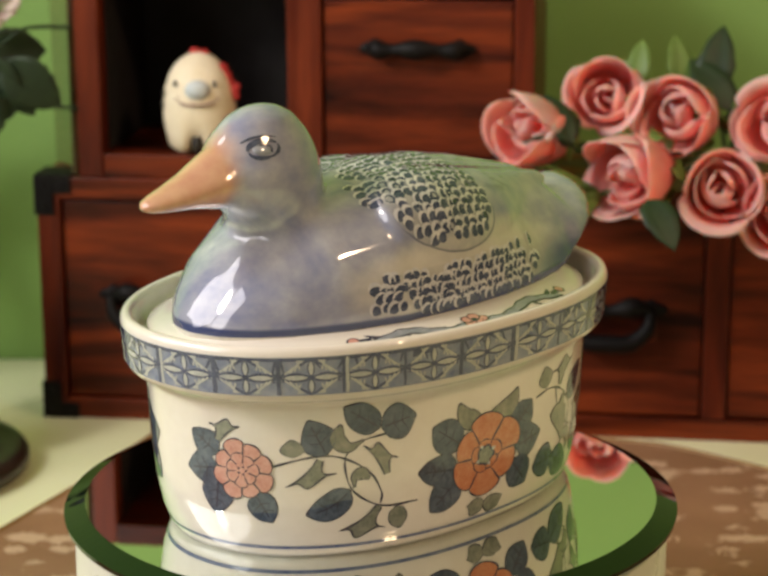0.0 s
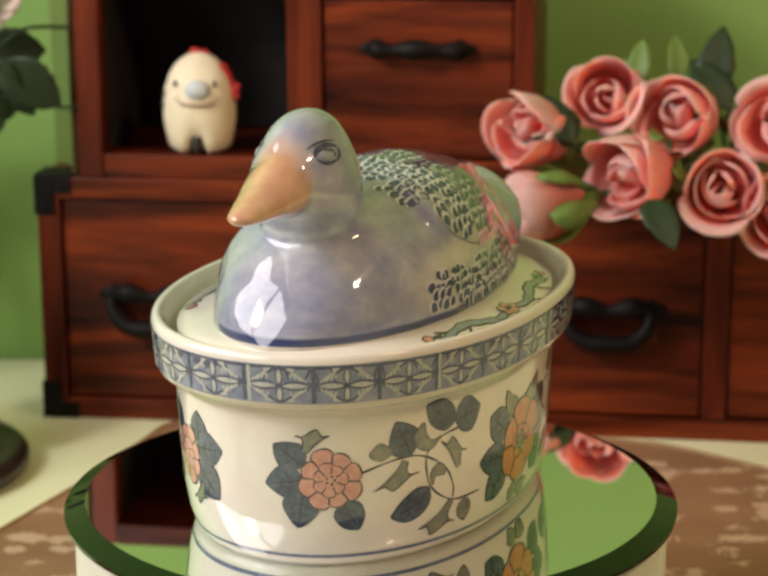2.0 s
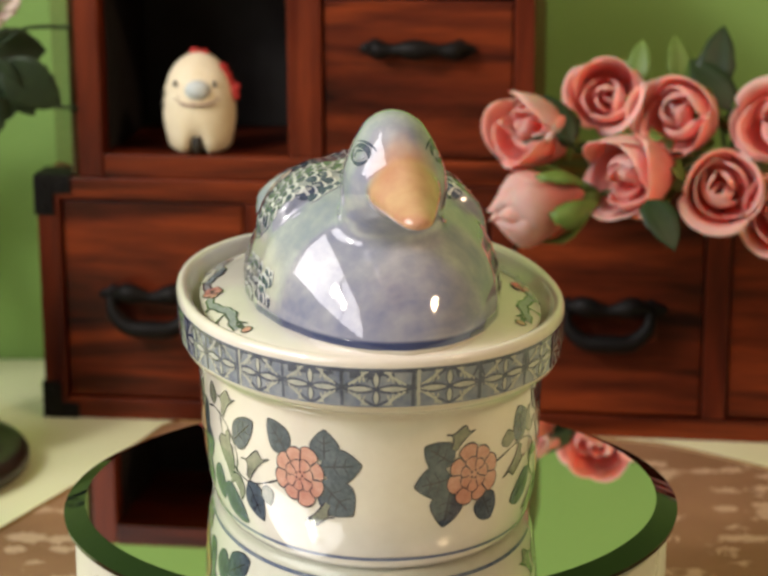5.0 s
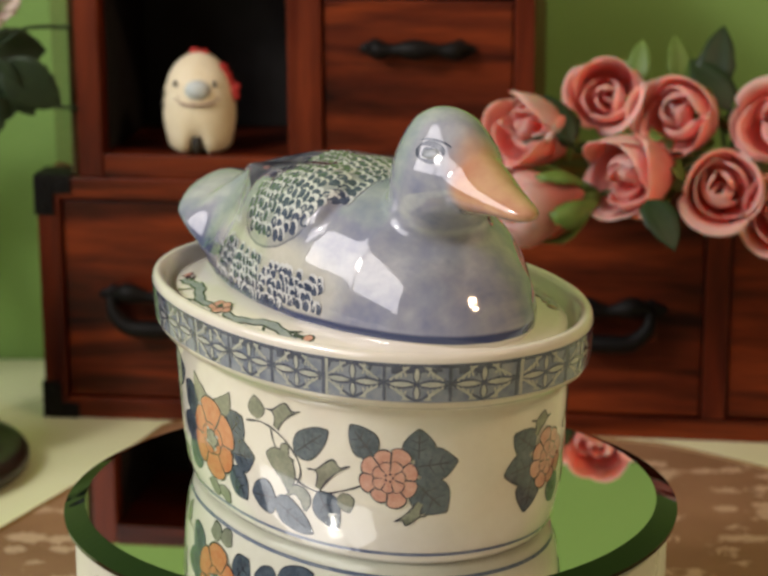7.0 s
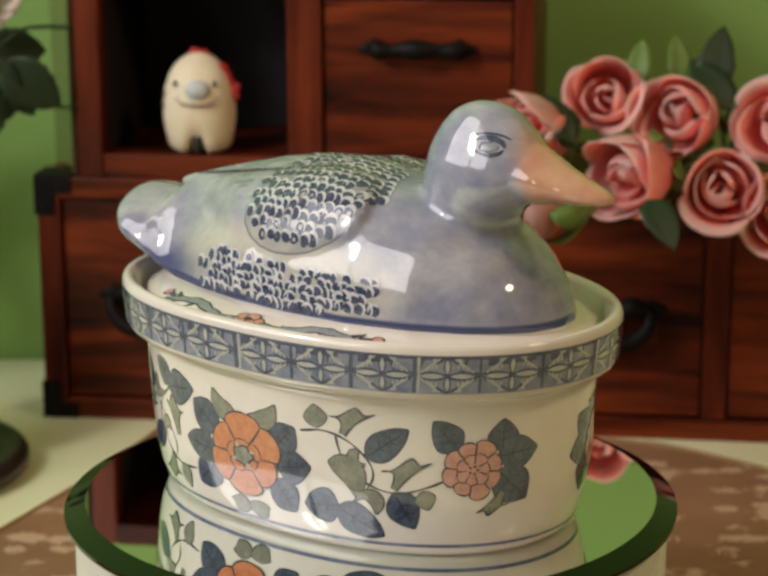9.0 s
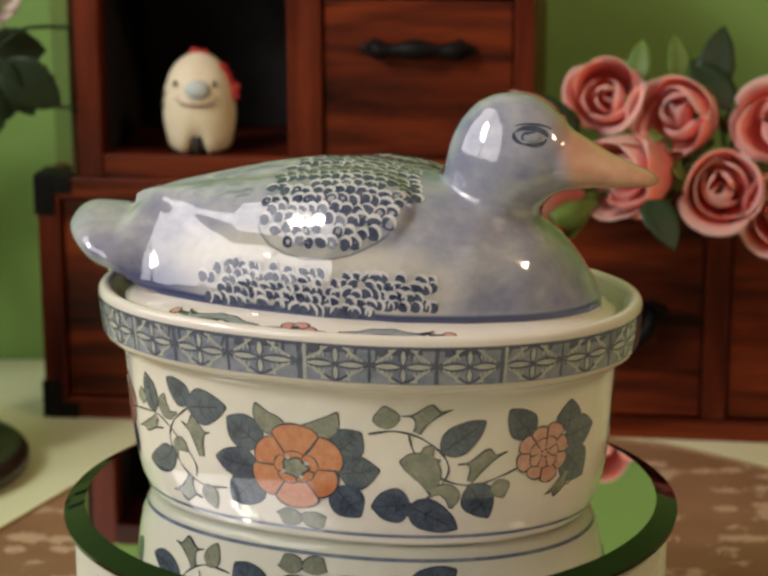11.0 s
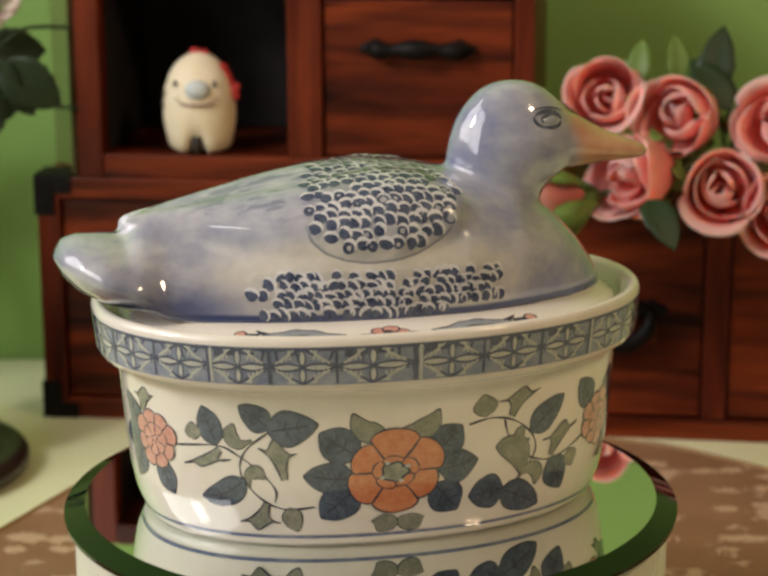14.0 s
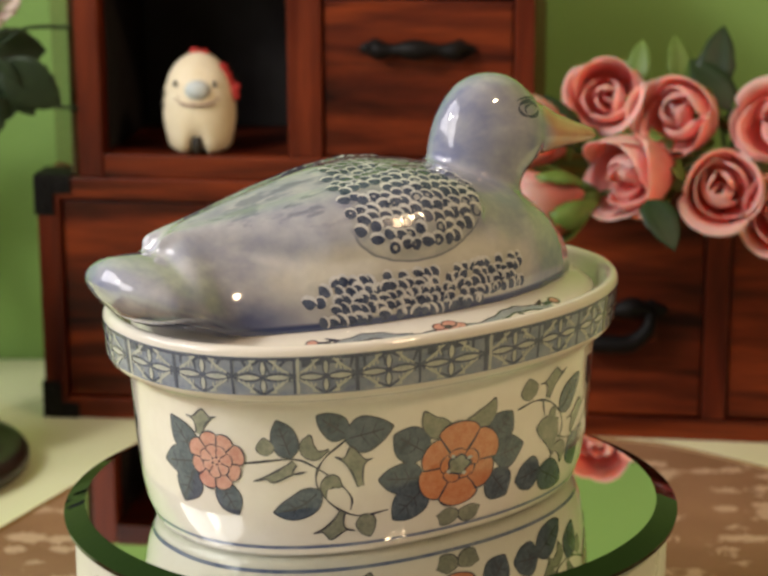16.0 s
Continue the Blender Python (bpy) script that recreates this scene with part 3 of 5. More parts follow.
def paint_bowl(body):
    Brush(body, 0).draw(False)
    Brush(body, 180).draw(True)
    # blue line above the foot
    bm = bmesh.new()
    loft(bm, [[wall_at(z, 360 * i / 192, 0.0002) for i in range(192)] for z in (0.0040, 0.0054)], True, False)
    part("foot_line", bm, WASH, body)
    # lattice band round the rim
    arc = [0.0]
    for i in range(720):
        p, q = radians(i / 2), radians((i + 1) / 2)
        arc.append(arc[-1] + math.hypot(0.1155 * (math.cos(q) - math.cos(p)), 0.0812 * (math.sin(q) - math.sin(p))))
    turn = [i / 2 for i in range(721)]
    units = 24
    u = arc[-1] / units

    def lay(name, strips, out, material):
        bm = bmesh.new()
        for pts, widths in strips:
            rows = []
            for i, (s, h) in enumerate(pts):
                a, b = pts[max(i - 1, 0)], pts[min(i + 1, len(pts) - 1)]
                d = math.hypot((b[0] - a[0]) * u, (b[1] - a[1]) * 0.0145) or 1
                nx, nz = -(b[1] - a[1]) * 0.0145 / d, (b[0] - a[0]) * u / d
                row = []
                for k in (-0.5, 0.5):
                    ss = (s * u + nx * widths[i] * k) % arc[-1]
                    hh = 0.0712 + h * 0.0142 + nz * widths[i] * k
                    row.append(bm.verts.new(band_point(float(np.interp(ss, arc, turn)), max(0.0708, min(0.0858, hh)), out)))
                rows.append(row)
            for a, b in zip(rows, rows[1:]):
                bm.faces.new((a[0], a[1], b[1], b[0]))
        bmesh.ops.recalc_face_normals(bm, faces=bm.faces)
        return tagged(part(name, bm, material, body), kind="stuff")

    bm = bmesh.new()
    loft(bm, [[band_point(360 * i / 192, z, 0.0001) for i in range(192)] for z in (0.0708, 0.0758, 0.0808, 0.086)], True, False)
    part("blue_band", bm, WASH, body, "blue washed lattice band")
    rnd = random.Random(4)
    dark, pale, deep = [], [], []

    def line(to, a, b, w0, w1=None):
        n = 6
        to.append(([(a[0] + (b[0] - a[0]) * i / n + rnd.uniform(-0.006, 0.006), a[1] + (b[1] - a[1]) * i / n) for i in range(n + 1)],
                   [w0 + ((w1 or w0) - w0) * i / n for i in range(n + 1)]))

    def lens(to, a, b, w):
        n = 8
        to.append(([(a[0] + (b[0] - a[0]) * i / n, a[1] + (b[1] - a[1]) * i / n) for i in range(n + 1)],
                   [max(0.0001, w * math.sin(math.pi * i / n) ** 0.7) for i in range(n + 1)]))

    for k in range(units):
        c = k + 0.0
        line(deep, (c, 0.0), (c, 1.0), 0.0010 + rnd.uniform(0, 0.0008))
        for s in (-1, 1):
            for h, e in ((0.5, 1.0), (0.5, 0.0)):
                line(dark, (c, h), (c + s * 0.5, e), 0.0009)
                for off in (0.08, 0.18, 0.28, 0.38):
                    line(pale, (c + s * (0.03 + off * 0.8), h + (0.06 + off * 0.35) * (1 if e else -1)), (c + s * (0.42 - off * 0.35), e + (0.03 if not e else -0.03)), 0.00075, 0.0005)
            lens(dark, (c + s * 0.04, 0.48), (c + s * 0.49, 0.48), 0.0037)
            lens(pale, (c + s * 0.08, 0.48), (c + s * 0.45, 0.48), 0.0020)
            lens(dark, (c + s * 0.02, 0.36), (c + s * 0.48, 0.40), 0.0009)
        lens(dark, (c + 0.5, 0.50), (c + 0.5, 0.98), 0.0032)
        lens(dark, (c + 0.5, 0.02), (c + 0.5, 0.46), 0.0032)
        lens(pale, (c + 0.5, 0.54), (c + 0.5, 0.93), 0.0019)
        lens(pale, (c + 0.5, 0.06), (c + 0.5, 0.42), 0.0019)
        lens(dark, (c + 0.42, 0.48), (c + 0.58, 0.48), 0.0022)
        if k % 3 == 0:
            line(pale, (c + 0.06, 0.0), (c + 0.06, 1.0), 0.0012)
        if rnd.random() < 0.5:
            line(deep, (c + 0.12, 0.86), (c + rnd.uniform(0.5, 0.9), 0.88), 0.003, 0.001)
        for _ in range(3):
            a = c + rnd.uniform(0.05, 0.95)
            line(deep, (a, rnd.uniform(0.55, 0.75)), (a + rnd.uniform(-0.12, 0.12), 0.98), 0.0005, 0.0014)
    line_top = [([(units * i / 192, 0.985) for i in range(193)], [0.0014] * 193)]
    lay("lattice_edge", line_top, 0.00018, WASH_LINE)
    lay("lattice_line", dark, 0.00022, WASH_LINE)
    lay("lattice_bar", deep, 0.00026, WASH_LINE)
    lay("lattice_petal", pale, 0.00032, PALE)


def paint_lid(lid):
    """On each side of the lid's brim: an outlined ribbon that winds both ways from a pink flower."""
    for turn in (0, 180):
        def spot(phi, k, up=0.0):
            c, s = squarish(phi + turn)
            return Vector((CX + (0.0945 + 0.0090 * k) * c, CY + (0.0588 + 0.0105 * k) * s, 0.0879 - 0.0033 * k + up))

        def ribbon(name, pts, widths, up, material):
            bm = bmesh.new()
            rows = [[bm.verts.new(spot(p, k - w, up)), bm.verts.new(spot(p, k + w, up))] for (p, k), w in zip(pts, widths)]
            for a, b in zip(rows, rows[1:]):
                bm.faces.new((a[0], a[1], b[1], b[0]))
            bmesh.ops.recalc_face_normals(bm, faces=bm.faces)
            part(name, bm, material, lid)

        def dot(name, phi, k, size, up, material):
            bm = bmesh.new()
            bm.faces.new([bm.verts.new(spot(phi + size * math.cos(math.tau * q / 12), k + size * 0.13 * math.sin(math.tau * q / 12), up)) for q in range(12)])
            part(name, bm, material, lid)
        for side in (-1, 1):
            n = 36
            pts = [(-93 + side * (3 + 28 * i / n), 0.5 + 0.2 * math.sin(7.2 * i / n + 0.6)) for i in range(n + 1)]
            wide = [0.07 + 0.09 * math.sin(math.pi * i / n) ** 0.7 + 0.03 * math.sin(i * 0.9) for i in range(n + 1)]
            ribbon("outline", pts, [w + 0.075 for w in wide], 0.0, INK_LINE)
            ribbon("ribbon", pts, wide, 0.0001, SCROLL)
            for j, (dp, dk) in enumerate(((31, 0.85), (30.5, 0.2), (34, 0.5))):
                ribbon("tendril", [(-93 + side * (dp - 5), 0.5), (-93 + side * (dp - 2), (0.5 + dk) / 2), (-93 + side * dp, dk)], [0.12, 0.1, 0.03], 0.0001, INK_LINE)
                if j == 2:
                    dot("bud", -93 + side * dp, dk, 1.9, 0.00015, INK_LINE)
                    dot("bud", -93 + side * dp, dk, 1.4, 0.0002, PINK)
            for j in (0.3, 0.66):
                ribbon("tendril", [(-93 + side * 28 * j, 0.5), (-93 + side * (28 * j + 2.5), 0.95), (-93 + side * (28 * j + 4), 1.0)], [0.1, 0.08, 0.02], 0.0001, INK_LINE)
        for j in range(5):
            ca, cb = -93 + 2.0 * math.cos(j * 1.257), 0.5 + 0.2 * math.sin(j * 1.257)
            dot("petal_outline", ca, cb, 1.75, 0.00015 + j * 0.00005, INK_LINE)
            dot("petal", ca, cb, 1.4, 0.0002 + j * 0.00005, PINK)
        dot("heart", -93, 0.5, 0.9, 0.0005, INK_LINE)


SCROLL = painted("grey_blue_scroll", (0.20, 0.23, 0.27), (0.36, 0.38, 0.39), 160)
TOP = [(-0.1322, 0.1105), (-0.131, 0.1155), (-0.1275, 0.118), (-0.1218, 0.1191), (-0.112, 0.1188), (-0.1025, 0.1176), (-0.100, 0.1215), (-0.0954, 0.1255),
       (-0.084, 0.1292), (-0.071, 0.1325), (-0.0468, 0.1385), (-0.0267, 0.1419), (-0.0026, 0.1429), (0.0155, 0.1405), (0.035, 0.137), (0.055, 0.1325),
       (0.0761, 0.1182), (0.0864, 0.1078), (0.0937, 0.0973), (0.0972, 0.0905), (0.0985, 0.0868)]
LOW = [(-0.1322, 0.110), (-0.130, 0.104), (-0.1227, 0.0966), (-0.1127, 0.0915), (-0.104, 0.0885), (-0.098, 0.0862), (-0.09, 0.0845), (0.0985, 0.0845)]
MID = [(-0.1322, 0.1102), (-0.1227, 0.108), (-0.1127, 0.104), (-0.1, 0.099), (-0.09, 0.092), (-0.075, 0.087), (0.0985, 0.0865)]
HALF = [(-0.1322, 0.003), (-0.131, 0.0095), (-0.128, 0.0152), (-0.122, 0.0225), (-0.112, 0.0308), (-0.1, 0.0352), (-0.09, 0.0362), (-0.075, 0.041), (-0.055, 0.0475),
        (-0.03, 0.0525), (0.0, 0.0545), (0.03, 0.0525), (0.055, 0.0455), (0.075, 0.0355), (0.086, 0.0265), (0.0937, 0.0170), (0.0972, 0.009), (0.0985, 0.002)]


BULGE = [(-0.1322, 1.6), (-0.102, 1.6), (-0.0985, 1.4), (-0.06, 1.45), (-0.03, 1.75), (0.0, 2.05), (0.03, 2.3), (0.0985, 2.3)]


def duck_body(bm):
    rings = []
    xs = [-0.1322 + 0.2307 * (i / 70) for i in range(71)]
    for x in xs:
        t, l, m, w = (curve_at(c, x) for c in (TOP, LOW, MID, HALF))
        w *= 0.955
        lean = -0.0058 * min(1.0, max(0.0, (-0.085 - x) / 0.03))
        w -= 0.35 * lean
        ring = []
        for k in range(40):
            a = math.tau * k / 40
            c, s = math.cos(a), math.sin(a)
            e = 2 / curve_at(BULGE, x) if s > 0 else (2 / 2.3 if x > -0.09 else 2 / 1.75)
            y = w * math.copysign(abs(c) ** e, c)
            z = m + (t - m if s > 0 else m - l) * math.copysign(abs(s) ** e, s)
            ring.append(Vector((x + 0.0012 * min(1.0, max(0.0, (-0.11 - x) / 0.02)), y + lean - 0.0006, z)))
        rings.append(ring)
    loft(bm, rings)


HEAD = [(0.105, 0.020, 0.074, 0.034), (0.116, 0.023, 0.0725, 0.0275), (0.126, 0.0305, 0.0722, 0.0225), (0.131, 0.0322, 0.0765, 0.0203), (0.136, 0.0322, 0.084, 0.0203), (0.143, 0.0328, 0.0885, 0.0206),
        (0.150, 0.0343, 0.0892, 0.0196), (0.156, 0.0362, 0.0868, 0.0172), (0.162, 0.0398, 0.0818, 0.0145), (0.168, 0.0455, 0.0752, 0.0108),
        (0.1712, 0.0515, 0.069, 0.006), (0.1724, 0.057, 0.063, 0.002)]
BEAK = [(0.074, 0.163, 0.1335, 0.0150), (0.0875, 0.1575, 0.1348, 0.0138), (0.094, 0.1538, 0.1358, 0.0122), (0.0996, 0.1507, 0.1364, 0.0106), (0.108, 0.1472, 0.1368, 0.0085),
        (0.1159, 0.1442, 0.1374, 0.0062), (0.119, 0.1425, 0.1382, 0.0040), (0.1204, 0.1412, 0.1393, 0.0014)]


def duck_head(bm):
    rings = []
    for z, x0, x1, w in HEAD:
        rings.append([Vector(((x0 + x1) / 2 + (x1 - x0) / 2 * math.cos(math.tau * k / 32), w * math.sin(math.tau * k / 32), z)) for k in range(32)])
    loft(bm, rings)
    rings = []
    for x, t, l, w in BEAK:
        rings.append([Vector((x, w * math.cos(math.tau * k / 24) * (1 - 0.32 * max(0.0, math.sin(math.tau * k / 24))), (t + l) / 2 + (t - l) / 2 * math.sin(math.tau * k / 24))) for k in range(24)])
    loft(bm, rings)


def flank(x, z):
    """Half width of the body at x and the height z."""
    t, m, w = curve_at(TOP, x), curve_at(MID, x), curve_at(HALF, x) * 0.955
    k = min(0.999, max(0.0, (z - m) / (t - m)))
    e = curve_at(BULGE, x)
    return w * (1 - k ** e) ** (1 / e)


WING = [(0.0285, 0.126, 0.003), (0.025, 0.126, 0.009), (0.015, 0.126, 0.0135), (0.0, 0.1255, 0.0155), (-0.02, 0.1245, 0.0145), (-0.045, 0.1230, 0.0115), (-0.07, 0.1215, 0.0080), (-0.085, 0.1208, 0.0055),
        (-0.095, 0.1200, 0.0044), (-0.1005, 0.1194, 0.003), (-0.1035, 0.1190, 0.001)]
GATHER = [(-0.1035, 0.45), (-0.085, 0.72), (-0.06, 1.0), (0.03, 1.0)]


def duck_wing(bm, side):
    """A low raised wing that runs back to a point over the tail."""
    rings = []
    for x, z, h in WING:
        xb = max(x, -0.097)
        lo, hi = Vector((flank(xb, z - h), z - h, 0)), Vector((flank(xb, z + h), min(z + h, curve_at(TOP, xb) - 0.0015), 0))
        c, tang = (lo + hi) / 2, (hi - lo) / 2
        out = Vector((tang.y, -tang.x, 0)).normalized()
        bow = flank(xb, z) - c.x
        ring = []
        for k in range(20):
            a = math.tau * k / 20
            p = c + tang * math.cos(a) + out * (math.sin(a) * (0.0052 if side < 0 else 0.0042) + max(0.0, bow) * 0.8 * (1 - math.cos(a) ** 2) - 0.0006)
            ring.append(Vector((x, side * p.x * curve_at(GATHER, x), p.y)))
        rings.append(ring if side > 0 else list(reversed(ring)))
    loft(bm, rings)


def duck(parent, material):
    """The fired body: the lofts fused into one skin and softened."""
    bm = bmesh.new()
    duck_body(bm)
    duck_head(bm)
    for s in (-1, 1):
        duck_wing(bm, s)
    bmesh.ops.recalc_face_normals(bm, faces=bm.faces)
    ob = part("duck", bm, material, parent, "grey-blue glazed duck with a peach beak")
    r = ob.modifiers.new("skin", "REMESH")
    r.mode, r.voxel_size, r.use_smooth_shade = "VOXEL", 0.0011, True
    s = ob.modifiers.new("soften", "SMOOTH")
    s.factor, s.iterations = 0.5, 16
    graph = bpy.context.evaluated_depsgraph_get()
    skin = bpy.data.meshes.new_from_object(ob.evaluated_get(graph))
    ob.modifiers.clear()
    ob.data = skin
    skin.shade_smooth()
    return ob


class Skin:
    """Lays thin glaze dabs on the duck's flanks and back."""

    def __init__(self, ob):
        self.ob = ob
        me = ob.data
        self.tree = BVHTree.FromPolygons([v.co.copy() for v in me.vertices], [tuple(p.vertices) for p in me.polygons])

    def over(self, side, x, q, up):
        """The skin at x, q millimetres up and round from the flank."""
        th = q / 0.044 * 0.001
        d = Vector((0, side * math.cos(th), math.sin(th)))
        hit, nrm, _, _ = self.tree.ray_cast(Vector((x, 0, 0.1)) + d * 0.15, -d)
        return hit + nrm * up if hit else None

    def across(self, side, x, z, up):
        """The skin at x and the height z, from the side."""
        hit, nrm, _, _ = self.tree.ray_cast(Vector((x, side * 0.15, z)), Vector((0, -side, 0)))
        return hit + nrm * up if hit else None

    def dabs(self, name, side, spots, at, dark, pale):
        """Feather dabs: a dark rounded dab each, under a pale crescent."""
        for which, mt in ((0, dark), (1, pale)):
            bm = bmesh.new()
            for x, q, w, h, tilt in spots:
                ct, st = math.cos(tilt), math.sin(tilt)

                def put(u, v, up):
                    return at(side, x + (u * ct - v * st) * 0.001, q + u * st + v * ct, up)
                if which == 0:
                    pts = [put(0.5 * w * math.cos(math.tau * k / 10) * (1 + 0.22 * math.sin(math.tau * k / 10)) * (1 + 0.12 * math.sin(k * 2.1 + x * 900)), 0.5 * h * math.sin(math.tau * k / 10), 0.0001 + 0.0001 * ((x * 7919 + q * 1.37) % 1)) for k in range(10)]
                    if all(pts):
                        bm.faces.new([bm.verts.new(p) for p in pts])
                else:
                    rows = []
                    for k in range(8):
                        a = math.pi * (0.02 + 0.96 * k / 7)
                        t = 0.10 + (0.42 + 0.70 * ((x * 3571) % 1)) * math.sin(math.pi * k / 7)
                        rows.append([put((0.52 * w + j) * math.cos(a), (0.46 * h + j) * math.sin(a) + 0.1, 0.00024 + 0.0001 * ((x * 7919 + q * 1.37) % 1)) for j in (-t * 0.5, t)])
                    if all(p for row in rows for p in row):
                        vs = [[bm.verts.new(p) for p in row] for row in rows]
                        for a, b in zip(vs, vs[1:]):
                            bm.faces.new((a[0], a[1], b[1], b[0]))
            bmesh.ops.recalc_face_normals(bm, faces=bm.faces)
            tagged(part(name if which == 0 else "feather_edge", bm, mt, self.ob), kind="stuff")

    def stroke(self, name, side, pts, widths, material, up=0.0002):
        """A brush stroke through (x, z) points in millimetres."""
        bm = bmesh.new()
        rows = []
        for i, (x, z) in enumerate(pts):
            a, b = pts[max(i - 1, 0)], pts[min(i + 1, len(pts) - 1)]
            d = math.hypot(b[0] - a[0], b[1] - a[1]) or 1
            nx, nz = -(b[1] - a[1]) / d, (b[0] - a[0]) / d
            rows.append([bm.verts.new(self.across(side, (x + nx * widths[i] * j) * 0.001, (z + nz * widths[i] * j) * 0.001, up)) for j in (-0.5, 0.0, 0.5)])
        for a, b in zip(rows, rows[1:]):
            for j in (0, 1):
                bm.faces.new((a[j], a[j + 1], b[j + 1], b[j]))
        bmesh.ops.recalc_face_normals(bm, faces=bm.faces)
        return part(name, bm, material, self.ob)


def paint_duck(ob):
    skin = Skin(ob)
    rnd = random.Random(8)
    for side in (-1, 1):
        spots = []
        for j in range(2, 16):
            q = 8.0 + 3.9 * j
            k = (j - 7.5) / (6.6 if j < 7.5 else 10.5)
            reach = 31 * math.sqrt(max(0.0, 1 - k * k))
            mid = -1.0 - 6 * max(0.0, (7 - j) / 6)
            n = int(2 * reach / 4.7)
            for i in range(n + 1):
                x = mid - reach + (i + 0.5 * (j % 2)) * 4.7 + rnd.uniform(-0.9, 0.9)
                if rnd.random() < 0.96 and x < mid + reach:
                    spots.append((x / 1000, q + rnd.uniform(-0.8, 0.8), rnd.uniform(4.4, 5.8), rnd.uniform(4.0, 5.2), rnd.uniform(-0.9, 0.1)))
        skin.dabs("wing_plumage", side, spots, skin.over, DAB, CREST)
        spots = []
        for j in range(5):
            z = 91.2 + 3.4 * j
            for i in range(29):
                x = -57 + 3.6 * i + 2.0 * (j % 2) + rnd.uniform(-0.8, 0.8)
                if (j == 0 and x > 20) or (j == 4 and rnd.random() < 0.3) or x > 43 or (x < -50 and rnd.random() < 0.4) or rnd.random() < 0.05:
                    continue
                spots.append((x / 1000, z + rnd.uniform(-0.6, 0.6), rnd.uniform(3.8, 5.6), rnd.uniform(3.4, 5.0), rnd.uniform(-1.3, 0.7)))
        skin.dabs("flank_plumage", side, spots, lambda sd, x, z, up: skin.across(sd, x, z * 0.001, up), DAB, CREST)
        # eye: a broken ring of blue strokes round a pale oval with a dark pupil
        for a0, a1, wd, k in ((0.1, 2.7, 2.0, 1.0), (2.8, 4.4, 1.5, 1.0), (4.3, 6.2, 1.6, 0.96), (0.7, 2.3, 0.8, 1.5)):
            n = 14
            arc = [(71.5 + 6.3 * k * math.cos(a0 + (a1 - a0) * i / n), 157.6 + 3.1 * k * math.sin(a0 + (a1 - a0) * i / n) - 0.12 * 5.6 * math.cos(a0 + (a1 - a0) * i / n)) for i in range(n + 1)]
            skin.stroke("eye_ring", side, arc, [wd * (0.35 + 0.65 * math.sin(math.pi * i / n)) for i in range(n + 1)], EYE_RING)
        for dx in (-1.0, 0.6):
            skin.stroke("pupil", side, [(71.2 + dx + 1.7 * math.cos(i * 0.5), 157.6 + 1.5 * math.sin(i * 0.5)) for i in range(9)], [0.9] * 9, EYE_RING)


DAB = painted("feather_dab", (0.024, 0.036, 0.078), (0.12, 0.145, 0.21), 170)
CREST = painted("feather_crescent", (0.52, 0.54, 0.58), (0.76, 0.75, 0.72), 170)


